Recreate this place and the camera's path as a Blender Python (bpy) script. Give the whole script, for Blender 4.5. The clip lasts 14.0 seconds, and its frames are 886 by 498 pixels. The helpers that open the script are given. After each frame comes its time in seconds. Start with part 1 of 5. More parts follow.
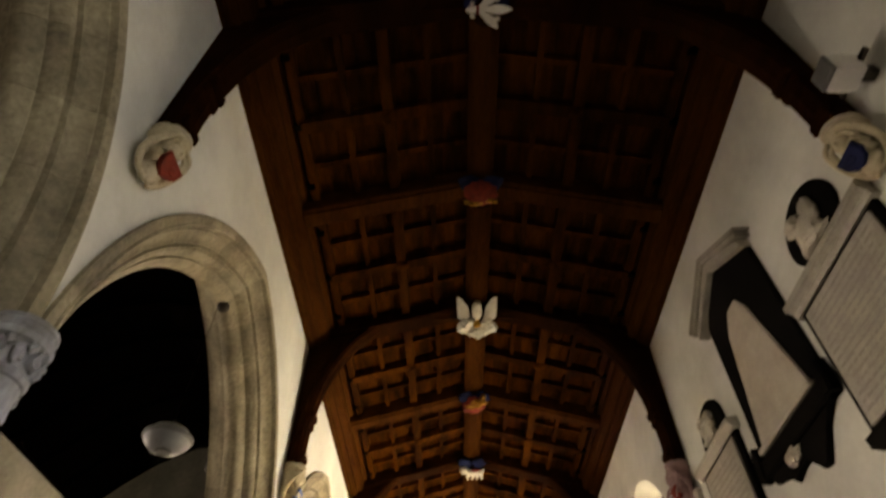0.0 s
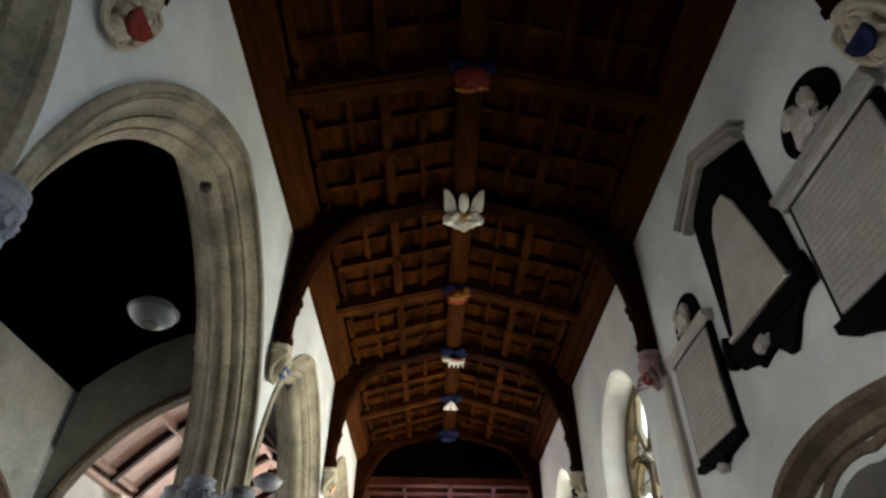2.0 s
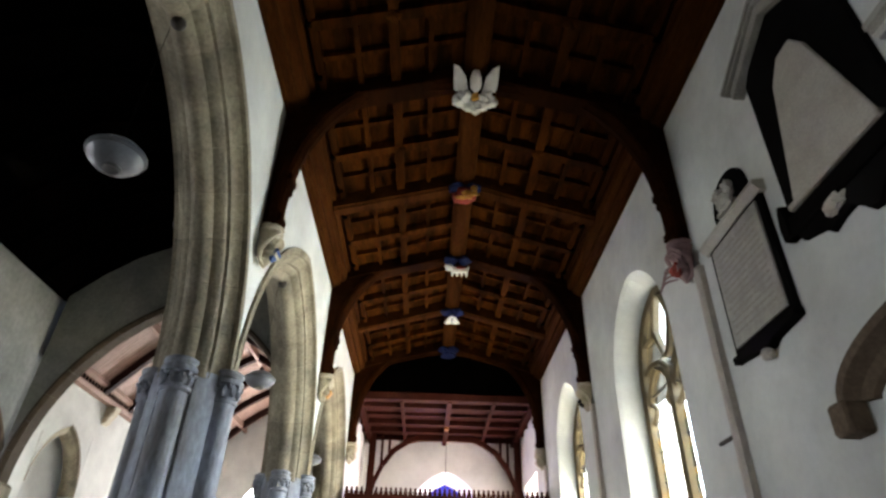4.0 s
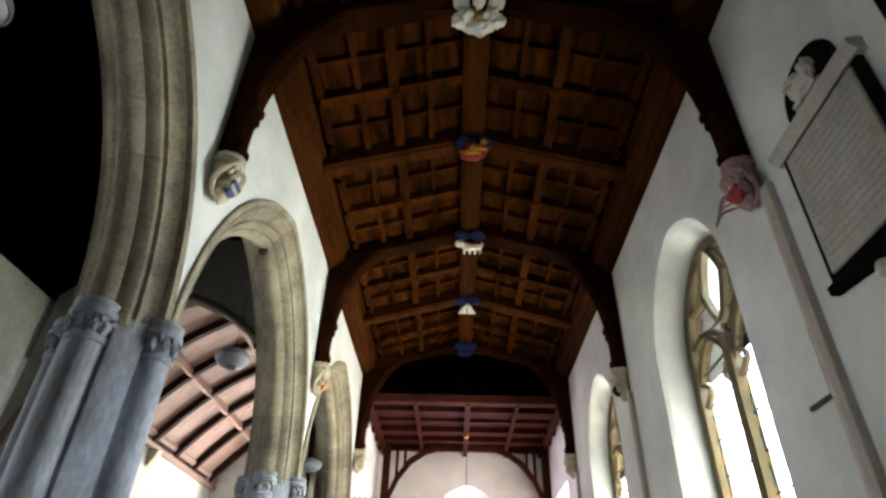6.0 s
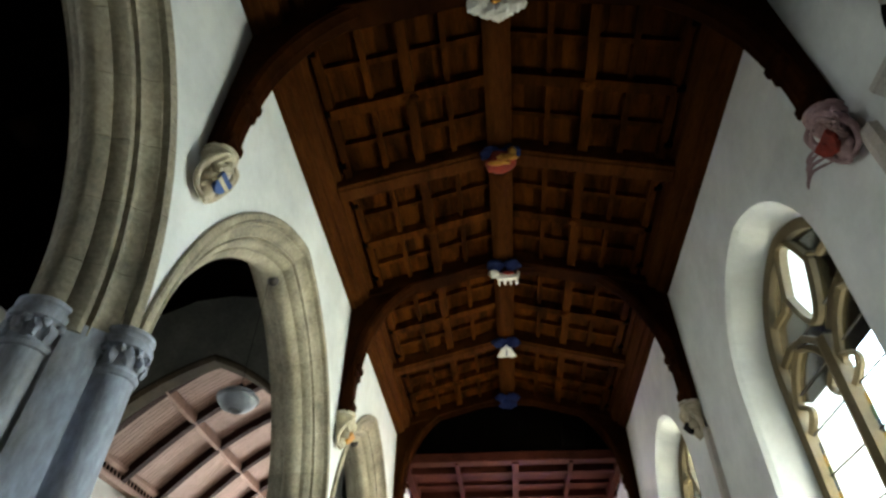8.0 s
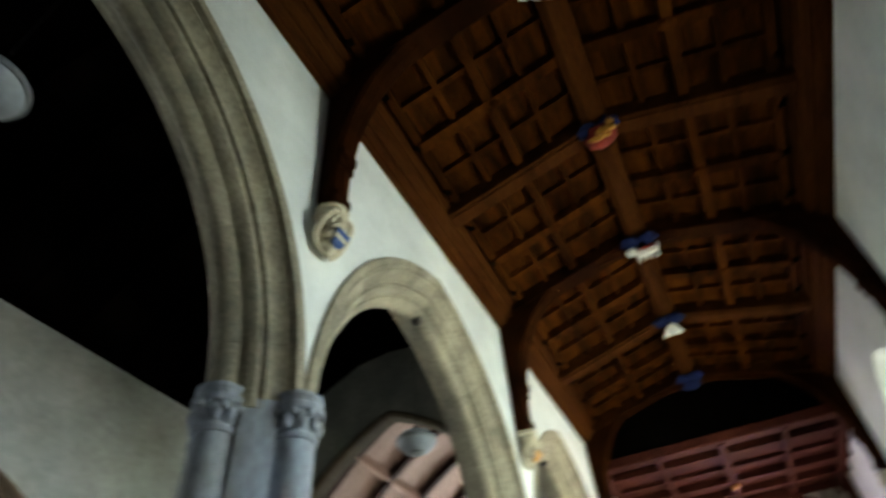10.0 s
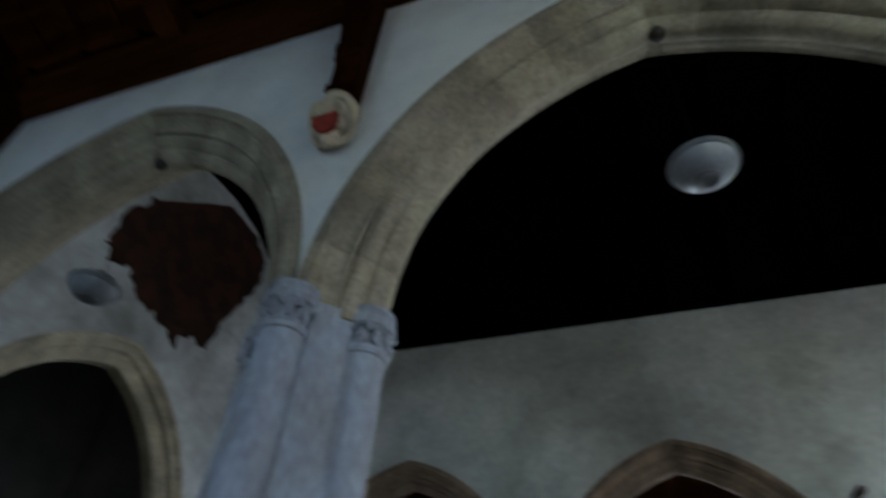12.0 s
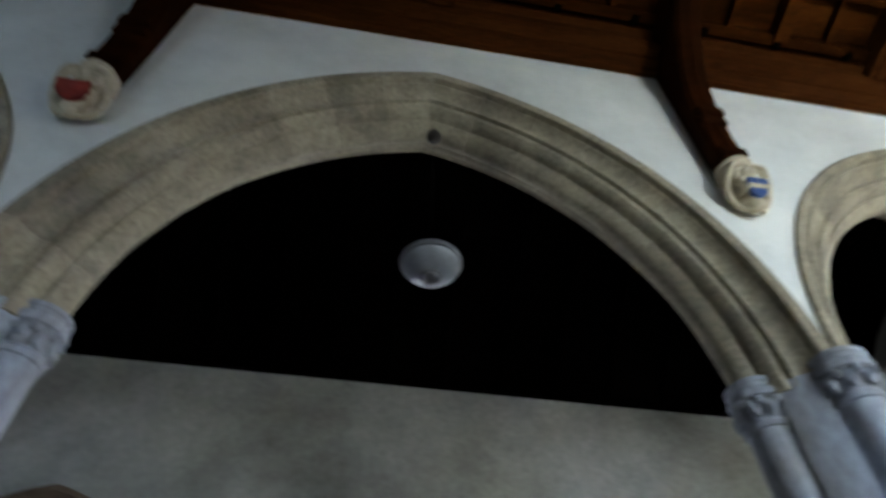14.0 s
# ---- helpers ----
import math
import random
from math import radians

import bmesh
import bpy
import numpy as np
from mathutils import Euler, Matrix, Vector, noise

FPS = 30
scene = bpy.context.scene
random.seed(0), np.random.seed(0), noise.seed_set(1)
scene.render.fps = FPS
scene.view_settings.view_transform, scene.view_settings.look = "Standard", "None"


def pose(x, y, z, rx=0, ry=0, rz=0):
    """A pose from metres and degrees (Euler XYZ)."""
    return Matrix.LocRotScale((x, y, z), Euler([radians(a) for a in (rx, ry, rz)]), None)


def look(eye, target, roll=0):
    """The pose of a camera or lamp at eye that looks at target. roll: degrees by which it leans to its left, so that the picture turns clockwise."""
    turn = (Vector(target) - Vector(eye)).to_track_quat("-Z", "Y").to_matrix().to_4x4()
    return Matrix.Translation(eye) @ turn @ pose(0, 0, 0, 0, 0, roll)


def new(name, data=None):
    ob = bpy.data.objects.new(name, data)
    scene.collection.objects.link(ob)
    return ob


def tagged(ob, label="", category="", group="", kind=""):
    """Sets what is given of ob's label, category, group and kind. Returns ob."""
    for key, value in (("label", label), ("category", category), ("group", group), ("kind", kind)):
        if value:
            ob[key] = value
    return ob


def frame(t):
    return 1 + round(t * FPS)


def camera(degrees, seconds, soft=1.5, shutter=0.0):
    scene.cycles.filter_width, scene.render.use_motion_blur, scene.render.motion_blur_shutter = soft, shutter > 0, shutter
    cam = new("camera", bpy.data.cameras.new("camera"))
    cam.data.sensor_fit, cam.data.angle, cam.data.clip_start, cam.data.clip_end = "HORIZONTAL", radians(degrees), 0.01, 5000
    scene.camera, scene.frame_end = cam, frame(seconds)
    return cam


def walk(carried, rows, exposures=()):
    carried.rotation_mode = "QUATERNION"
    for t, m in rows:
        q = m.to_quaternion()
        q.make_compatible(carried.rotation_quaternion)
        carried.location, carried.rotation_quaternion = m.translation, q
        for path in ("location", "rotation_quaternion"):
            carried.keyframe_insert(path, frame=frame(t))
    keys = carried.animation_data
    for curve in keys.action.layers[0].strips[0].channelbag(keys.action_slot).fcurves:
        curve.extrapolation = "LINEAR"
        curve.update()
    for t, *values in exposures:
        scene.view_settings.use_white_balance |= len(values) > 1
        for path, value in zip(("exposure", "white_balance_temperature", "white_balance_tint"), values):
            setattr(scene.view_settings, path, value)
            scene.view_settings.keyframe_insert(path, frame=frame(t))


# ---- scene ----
cam = camera(73.5, 14.0, soft=2.6, shutter=0.5)
PATH = [
    (0, (-0.349, -1.974, 1.854), (-0.374, -0.634, 3.338), 0.1),
    (0.5, (-0.334, -1.989, 1.863), (-0.311, -0.756, 3.437), -0.3),
    (1, (-0.337, -1.958, 1.85), (-0.317, -0.673, 3.383), -0.3),
    (1.5, (-0.339, -1.885, 1.817), (-0.304, -0.413, 3.171), 0.1),
    (2, (-0.334, -1.833, 1.794), (-0.318, -0.268, 3.039), 0.7),
    (2.5, (-0.33, -1.792, 1.691), (-0.422, -0.245, 2.955), 1.9),
    (3, (-0.384, -1.546, 1.657), (-0.473, 0.135, 2.737), 3.2),
    (3.5, (-0.46, -1.233, 1.683), (-0.425, 0.455, 2.754), 1.7),
    (6, (-0.177, 0.543, 1.697), (-0.229, 2.186, 2.836), 1.8),
    (6.5, (-0.208, 0.836, 1.689), (-0.272, 2.497, 2.801), 3.6),
    (7, (-0.195, 1.162, 1.733), (-0.326, 2.781, 2.9), 2.1),
    (9.5, (-0.168, 1.713, 1.744), (-0.349, 3.091, 3.183), -0.3),
    (10, (-0.188, 1.746, 1.707), (-0.743, 3.068, 3.102), -5.2),
    (10.5, (-0.28, 1.824, 1.657), (-1.205, 2.953, 3.024), -7.5),
    (11, (-0.213, 1.84, 1.648), (-1.49, 2.455, 3.059), -3.2),
    (11.5, (-0.211, 1.762, 1.642), (-1.697, 1.869, 2.977), -1.7),
    (12, (-0.197, 1.629, 1.667), (-1.56, 1.074, 3.021), 5.0),
    (12.5, (-0.172, 1.61, 1.672), (-1.362, 0.825, 3.075), 7.8),
    (13, (-0.157, 1.65, 1.686), (-1.344, 1.005, 3.161), 7.0),
    (13.5, (-0.141, 1.723, 1.683), (-1.422, 1.507, 3.204), 3.5),
    (14, (-0.119, 1.81, 1.669), (-1.435, 2.034, 3.158), -0.2),
]
walk(cam, [(t, look(eye, target, roll)) for t, eye, target, roll in PATH],
     exposures=[(0, 0.45, 12400, 24), (0.5, 0.40, 11400, 23), (1.0, 0.34, 9300, 18), (1.6, 0.27, 7800, 17), (2, 0.18, 7200, 15), (2.5, 0.18, 6900, 16), (3.5, 0.2, 6900, 16), (6, 0.08, 7000, 13.5), (7, -0.2, 7000, 12), (9.5, -0.12, 6750, 1), (10.5, -0.12, 6800, 3), (11, -0.2, 6400, 1),
                (11.5, -0.2, 6000, 2), (12, -0.4, 5950, 8), (12.5, -0.5, 6300, 18), (13, -0.35, 6300, 18), (13.5, -0.2, 6400, 16), (14, -0.15, 6250, 13)])

# ---------------------------------------------------------------- light
world = bpy.data.worlds.new("sky")
scene.world = world
world.use_nodes = True
wn = world.node_tree.nodes
sky = wn.new("ShaderNodeTexSky")
sky.sky_type = "NISHITA"
sky.sun_disc = False
sky.sun_elevation = radians(38)
sky.sun_rotation = radians(150)
wn["Background"].inputs[1].default_value = 0.15
world.node_tree.links.new(sky.outputs[0], wn["Background"].inputs[0])
sun = new("sun", bpy.data.lights.new("sun", "SUN"))
sun.data.energy = 0.5
sun.data.angle = radians(12)
sun.data.color = (1.0, 0.95, 0.88)
sun.matrix_world = look((14, -14, 16), (0, 8, 0))


def daylight(name, x, y, z, toward, wide, high, watts, colour=(0.93, 0.97, 1.0)):
    lamp = bpy.data.lights.new(name, "AREA")
    lamp.shape, lamp.size, lamp.size_y = "RECTANGLE", wide, high
    lamp.energy, lamp.color = watts, colour
    ob = new(name, lamp)
    ob.matrix_world = look((x, y, z), toward)
    return ob


SKYLIGHT = (0.58, 0.78, 1.0)
GRASSLIGHT = (0.98, 1.0, 0.80)
for y, down, up in ((6.05, 740, 115), (10.25, 740, 270), (-2.2, 255, 3)):
    daylight("daylight_sky", 3.9, y + 0.4, 4.75, (-0.8, y + 0.1, 1.6), 3.8, 3.4, down, SKYLIGHT)
    daylight("daylight_grass", 3.22, y, 3.0, (-3, y - 0.2, 5.6), 1.4, 1.7, up, GRASSLIGHT)
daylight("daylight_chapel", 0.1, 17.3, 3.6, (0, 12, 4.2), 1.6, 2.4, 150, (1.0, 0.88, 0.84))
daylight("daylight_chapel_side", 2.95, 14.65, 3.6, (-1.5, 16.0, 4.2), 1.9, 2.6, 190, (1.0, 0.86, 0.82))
daylight("daylight_chancel", -6.2, 23.9, 4.4, (-6.2, 15, 5.5), 3.0, 4.0, 1000, (0.90, 0.96, 1.0))
for y in (0.3, 4.5, 8.7):
    daylight("daylight_north", -14.0, y, 3.6, (-9.5, y, 1.2), 1.3, 2.6, 200, (0.8, 0.9, 1.0))

# ---------------------------------------------------------------- materials


def material(name, base, second=None, scale=3.0, fine=60.0, rough=0.8, bump=0.15, metallic=0.0, amount=0.5, spread=0.0, stretch=(1, 1, 1), detail_mix=0.25, spec=0.5, island=0.0, distance=0.01):
    m = bpy.data.materials.new(name)
    m.use_nodes = True
    nt = m.node_tree
    n, l = nt.nodes, nt.links
    bsdf = n["Principled BSDF"]
    bsdf.inputs["Roughness"].default_value = rough
    bsdf.inputs["Metallic"].default_value = metallic
    bsdf.inputs["Specular IOR Level"].default_value = spec
    second = second or tuple(c * 0.7 for c in base)
    geo = n.new("ShaderNodeNewGeometry")
    mapping = n.new("ShaderNodeMapping")
    mapping.inputs["Scale"].default_value = stretch
    l.new(geo.outputs["Position"], mapping.inputs["Vector"])
    big = n.new("ShaderNodeTexNoise")
    big.inputs["Scale"].default_value = scale
    big.inputs["Detail"].default_value = 6
    big.inputs["Roughness"].default_value = 0.65
    l.new(mapping.outputs[0], big.inputs["Vector"])
    small = n.new("ShaderNodeTexNoise")
    small.inputs["Scale"].default_value = fine
    small.inputs["Detail"].default_value = 4
    l.new(mapping.outputs[0], small.inputs["Vector"])
    ramp = n.new("ShaderNodeMapRange")
    ramp.inputs["From Min"].default_value = 0.5 - amount * 0.4
    ramp.inputs["From Max"].default_value = 0.5 + amount * 0.4
    l.new(big.outputs[0], ramp.inputs["Value"])
    mix = n.new("ShaderNodeMix")
    mix.data_type = "RGBA"
    mix.inputs[6].default_value = (*base, 1)
    mix.inputs[7].default_value = (*second, 1)
    l.new(ramp.outputs[0], mix.inputs[0])
    grain = n.new("ShaderNodeMix")
    grain.data_type, grain.blend_type = "RGBA", "OVERLAY"
    grain.inputs[0].default_value = detail_mix
    l.new(mix.outputs[2], grain.inputs[6])
    l.new(small.outputs[0], grain.inputs[7])
    last = grain.outputs[2]
    if spread:
        info = n.new("ShaderNodeObjectInfo")
        hsv = n.new("ShaderNodeHueSaturation")
        r = n.new("ShaderNodeMapRange")
        r.inputs["To Min"].default_value, r.inputs["To Max"].default_value = 1 - spread, 1 + spread
        l.new(info.outputs["Random"], r.inputs["Value"])
        l.new(r.outputs[0], hsv.inputs["Value"])
        l.new(last, hsv.inputs["Color"])
        last = hsv.outputs[0]
    if island:
        hsv = n.new("ShaderNodeHueSaturation")
        r = n.new("ShaderNodeMapRange")
        r.inputs["To Min"].default_value, r.inputs["To Max"].default_value = 1 - island, 1 + island
        l.new(geo.outputs["Random Per Island"], r.inputs["Value"])
        l.new(r.outputs[0], hsv.inputs["Value"])
        l.new(last, hsv.inputs["Color"])
        last = hsv.outputs[0]
    l.new(last, bsdf.inputs["Base Color"])
    if bump:
        relief = n.new("ShaderNodeMix")
        relief.data_type = "FLOAT"
        relief.inputs[0].default_value = 0.4
        l.new(big.outputs[0], relief.inputs[2])
        l.new(small.outputs[0], relief.inputs[3])
        b = n.new("ShaderNodeBump")
        b.inputs["Strength"].default_value = bump
        b.inputs["Distance"].default_value = distance
        l.new(relief.outputs[0], b.inputs["Height"])
        l.new(b.outputs[0], bsdf.inputs["Normal"])
    return m


PLASTER = material("limewashed_plaster", (0.77, 0.78, 0.74), (0.56, 0.57, 0.545), 0.8, 22, 0.9, 0.25, amount=0.4, detail_mix=0.12, distance=0.02, spec=0.2)
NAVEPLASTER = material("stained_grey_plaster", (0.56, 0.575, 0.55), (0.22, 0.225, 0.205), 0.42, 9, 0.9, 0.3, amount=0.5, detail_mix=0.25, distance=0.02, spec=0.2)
# Darker plaster; on the tower walls its tone stands in for shade.
DARKPLASTER = material("dark_grey_plaster", (0.27, 0.265, 0.235), (0.15, 0.148, 0.135), 0.9, 14, 0.9, 0.3, amount=0.4, detail_mix=0.3, distance=0.02, spec=0.2)
WESTPLASTER = material("mottled_grey_plaster", (0.47, 0.475, 0.47), (0.17, 0.165, 0.155), 0.55, 9, 0.9, 0.3, amount=0.4, detail_mix=0.25, distance=0.02, spec=0.2)
RIBOAK = material("chancel_rib_oak", (0.045, 0.016, 0.012), (0.02, 0.008, 0.006), 2.0, 20, 0.7, 0.3, amount=0.5, detail_mix=0.4, spec=0.1)
STONE = material("limestone", (0.385, 0.335, 0.235), (0.165, 0.142, 0.105), 2.6, 30, 0.85, 0.6, spread=0.14, amount=0.5, detail_mix=0.5, distance=0.02, spec=0.2)
# Reddish stone; on the north arcade its darkness also holds the weaker light.
BROWNSTONE = material("reddish_and_dimmed_limestone", (0.23, 0.165, 0.115), (0.10, 0.072, 0.052), 2.2, 30, 0.85, 0.5, spread=0.12, amount=0.5, detail_mix=0.45, distance=0.02, spec=0.2)
# Brown stone darkened to offset the chancel lamp, so its colour holds the shade.
DARKSTONE = material("shaded_brown_stone", (0.075, 0.054, 0.034), (0.045, 0.032, 0.02), 2.0, 45, 0.85, 0.4, amount=0.4, spec=0.2)
# The sky's blue light on the piers is mixed into this base colour.
PIERSTONE = material("sky_tinted_limestone", (0.385, 0.43, 0.52), (0.19, 0.18, 0.17), 3.4, 34, 0.8, 0.5, spread=0.05, amount=0.5, stretch=(1, 1, 0.4), detail_mix=0.45, distance=0.018, spec=0.3)
OAK = material("dark_oak", (0.029, 0.0080, 0.0017), (0.0065, 0.0018, 0.0005), 2.0, 20, 0.75, 0.35, spread=0.12, amount=0.45, stretch=(1, 0.35, 1), detail_mix=0.45, spec=0.01)
OAKBOARD = material("oak_boarding", (0.063, 0.0180, 0.0024), (0.007, 0.0019, 0.0004), 2.2, 24, 0.75, 0.4, amount=0.45, stretch=(2.5, 0.5, 1), detail_mix=0.5, spec=0.01, island=0.4)
# Paler than OAK: the light these timbers catch is put into the colour.
RIDGEOAK = material("lit_brown_oak", (0.064, 0.0200, 0.0045), (0.022, 0.0064, 0.0014), 2.4, 26, 0.75, 0.35, amount=0.5, stretch=(2, 0.3, 2), detail_mix=0.5, spec=0.01)
REDOAK = material("chapel_oak", (0.062, 0.0165, 0.0105), (0.026, 0.007, 0.0045), 2.0, 20, 0.7, 0.3, amount=0.5, detail_mix=0.4, spec=0.03)
# Near-black wood: the deep shade it lies in is put into its colour.
SHADEWOOD = material("shade_black_wood", (0.0016, 0.0011, 0.0009), (0.001, 0.0007, 0.0006), 1.5, 20, 0.95, 0.3, amount=0.8, spec=0.0)
PINE = material("chancel_boarding", (0.38, 0.235, 0.185), (0.25, 0.15, 0.115), 2.0, 30, 0.65, 0.3, amount=0.5, stretch=(1, 4, 1), detail_mix=0.4, spec=0.2, island=0.12)
CARVED = material("painted_carved_stone", (0.62, 0.55, 0.40), (0.36, 0.30, 0.20), 9.0, 60, 0.75, 0.5, amount=0.7, detail_mix=0.35)
PINKCARVED = material("pink_carved_stone", (0.42, 0.28, 0.27), (0.20, 0.11, 0.115), 9.0, 60, 0.75, 0.5, amount=0.7, detail_mix=0.35)
WHITEPAINT = material("white_paint", (0.84, 0.82, 0.76), (0.70, 0.67, 0.60), 10, 60, 0.55, 0.2)
RED = material("red_paint", (0.30, 0.024, 0.009), (0.12, 0.010, 0.005), 14, 60, 0.8, 0.2)
BLUE = material("blue_paint", (0.007, 0.017, 0.085), (0.005, 0.009, 0.04), 12, 60, 0.75, 0.2, spec=0.2)
SKYBLUE = material("light_blue_paint", (0.02, 0.07, 0.24), (0.06, 0.10, 0.22), 16, 60, 0.8, 0.2)
GOLD = material("gilding", (0.62, 0.33, 0.06), (0.42, 0.18, 0.03), 14, 60, 0.35, 0.2, metallic=0.7)
SLATE = material("black_marble", (0.0035, 0.0033, 0.0032), (0.007, 0.006, 0.0055), 4, 40, 0.6, 0.1, spec=0.015)
MARBLE = material("veined_marble", (0.55, 0.52, 0.45), (0.42, 0.38, 0.33), 5, 70, 0.4, 0.1, amount=0.45, detail_mix=0.35)
GREYMARBLE = material("grey_marble", (0.42, 0.40, 0.35), (0.30, 0.28, 0.25), 6, 70, 0.45, 0.12, amount=0.45, detail_mix=0.35)
INK = material("faded_lettering", (0.29, 0.27, 0.24), (0.33, 0.31, 0.27), 30, 80, 0.7, 0.0)
ENAMEL = material("white_enamel", (0.72, 0.72, 0.70), (0.62, 0.62, 0.60), 6, 50, 0.3, 0.05)
OPAL = material("grey_opal_glass", (0.21, 0.222, 0.24), (0.14, 0.147, 0.16), 9, 50, 0.35, 0.03, amount=0.8)
BULB = material("frosted_bulb_glass", (0.12, 0.12, 0.125), (0.09, 0.092, 0.095), 6, 50, 0.4, 0.0)
IRON = material("dark_iron", (0.04, 0.038, 0.035), (0.06, 0.045, 0.035), 12, 70, 0.5, 0.2, metallic=0.6)
PIPE = material("painted_pipe", (0.50, 0.44, 0.37), (0.38, 0.33, 0.29), 6, 50, 0.6, 0.1)
# Stone made dark so the bars' backlit shade is in the colour.
TRACERY = material("backlit_window_stone", (0.15, 0.11, 0.052), (0.085, 0.06, 0.028), 4, 50, 0.8, 0.3, amount=0.8)
FLOORSTONE = material("floor_stone", (0.28, 0.26, 0.23), (0.19, 0.17, 0.15), 2, 40, 0.6, 0.25, spread=0.12, amount=0.8)
DOORWOOD = material("door_oak", (0.15, 0.075, 0.04), (0.09, 0.045, 0.025), 3, 25, 0.6, 0.3, stretch=(1, 3, 0.4), detail_mix=0.4)
OLDPAINT = material("faded_painted_boards", (0.040, 0.014, 0.007), (0.008, 0.006, 0.005), 2.6, 20, 0.75, 0.3, amount=0.3, detail_mix=0.4, spec=0.1)
GRASS = material("churchyard_grass", (0.06, 0.10, 0.03), (0.04, 0.07, 0.02), 0.6, 20, 0.9, 0.2)


def glass(name, colour):
    m = bpy.data.materials.new(name)
    m.use_nodes = True
    b = m.node_tree.nodes["Principled BSDF"]
    b.inputs["Base Color"].default_value = (*colour, 1)
    b.inputs["Transmission Weight"].default_value = 1.0
    b.inputs["Roughness"].default_value = 0.12
    b.inputs["IOR"].default_value = 1.1
    return m


DARKGLASS = glass("dark_tracery_glass", (0.025, 0.022, 0.012))
CLEAR = glass("old_clear_glass", (0.97, 0.98, 0.97))
AMBERGLASS = glass("amber_glass", (0.75, 0.50, 0.10))
GREENGLASS = glass("green_glass", (0.10, 0.20, 0.10))
BLUEGLASS = glass("blue_grey_glass", (0.10, 0.16, 0.30))
VIOLET = glass("violet_glass", (0.22, 0.16, 0.75))

# ---------------------------------------------------------------- mesh helpers


def mesh_object(name, bm, mat, smooth=False):
    bmesh.ops.recalc_face_normals(bm, faces=bm.faces)
    me = bpy.data.meshes.new(name)
    bm.to_mesh(me)
    bm.free()
    me.materials.append(mat)
    if smooth:
        me.polygons.foreach_set("use_smooth", [True] * len(me.polygons))
        me.set_sharp_from_angle(angle=radians(40))
    return new(name, me)


def thing(name, x=0, y=0, z=0, label="", category="", group="", kind=""):
    ob = new(name)
    ob.empty_display_size = 0.1
    ob.matrix_world = pose(x, y, z)
    return tagged(ob, label, category, group, kind)


def part(name, bm, mat, parent, label="", smooth=False):
    """Links a bmesh, given in world places, as one mesh under parent."""
    ob = mesh_object(name, bm, mat, smooth)
    at = parent.matrix_basis.copy()
    up = parent.parent
    while up:
        at = up.matrix_basis @ at
        up = up.parent
    ob.data.transform(at.inverted())
    ob.parent = parent
    return tagged(ob, label)


def structure(name, bm, mat, label="", category="", smooth=False):
    return tagged(mesh_object(name, bm, mat, smooth), label, category, kind="structure")


def box(bm, x0, x1, y0, y1, z0, z1, bevel=0.0):
    made = bmesh.ops.create_cube(bm, size=1)["verts"]
    for v in made:
        v.co = Vector((x0 + (v.co.x + 0.5) * (x1 - x0), y0 + (v.co.y + 0.5) * (y1 - y0), z0 + (v.co.z + 0.5) * (z1 - z0)))
    if bevel:
        edges = {e for v in made for e in v.link_edges}
        bmesh.ops.bevel(bm, geom=list(edges), offset=bevel, segments=1, affect="EDGES")
    return bm


def fresh():
    return bmesh.new()


def prism(bm, outline, axis, a, b, bevel=0.0):
    """A flat outline pushed from a to b along an axis; the outline holds the other two coordinates in order."""
    def co(p, s):
        return {"x": (s, p[0], p[1]), "y": (p[0], s, p[1]), "z": (p[0], p[1], s)}[axis]
    low = [bm.verts.new(co(p, a)) for p in outline]
    high = [bm.verts.new(co(p, b)) for p in outline]
    faces = [bm.faces.new(low), bm.faces.new(high[::-1])]
    for i in range(len(outline)):
        j = (i + 1) % len(outline)
        faces.append(bm.faces.new((low[i], low[j], high[j], high[i])))
    if bevel:
        edges = {e for f in faces[:2] for e in f.edges}
        bmesh.ops.bevel(bm, geom=list(edges), offset=bevel, segments=2, affect="EDGES")
    return bm


def beam(bm, p, q, width, depth, up=(0, 0, 1), bevel=0.012):
    """A straight timber from p to q: p and q lie on the middle of its upper face."""
    p, q = Vector(p), Vector(q)
    d = (q - p).normalized()
    side = d.cross(Vector(up)).normalized() * width / 2
    down = -side.cross(d).normalized() * depth
    if down.z > 0:
        down = -down
    vs = [bm.verts.new(c) for e in (p, q) for c in (e + side, e - side, e - side + down, e + side + down)]
    fs = [bm.faces.new([vs[i] for i in f]) for f in ((0, 1, 2, 3), (7, 6, 5, 4), (0, 4, 5, 1), (1, 5, 6, 2), (2, 6, 7, 3), (3, 7, 4, 0))]
    if bevel:
        bmesh.ops.bevel(bm, geom=list({e for f in fs for e in f.edges}), offset=bevel, segments=1, affect="EDGES")
    return bm


def lathe(bm, profile, x, y, z, steps=20, sx=1.0, sy=1.0):
    """A turned shape: profile of (radius, height)."""
    rings = []
    for r, h in profile:
        rings.append([bm.verts.new((x + sx * r * math.cos(2 * math.pi * i / steps), y + sy * r * math.sin(2 * math.pi * i / steps), z + h)) for i in range(steps)])
    for a, b in zip(rings, rings[1:]):
        for i in range(steps):
            j = (i + 1) % steps
            bm.faces.new((a[i], a[j], b[j], b[i]))
    bm.faces.new(rings[0][::-1])
    bm.faces.new(rings[-1])
    return bm


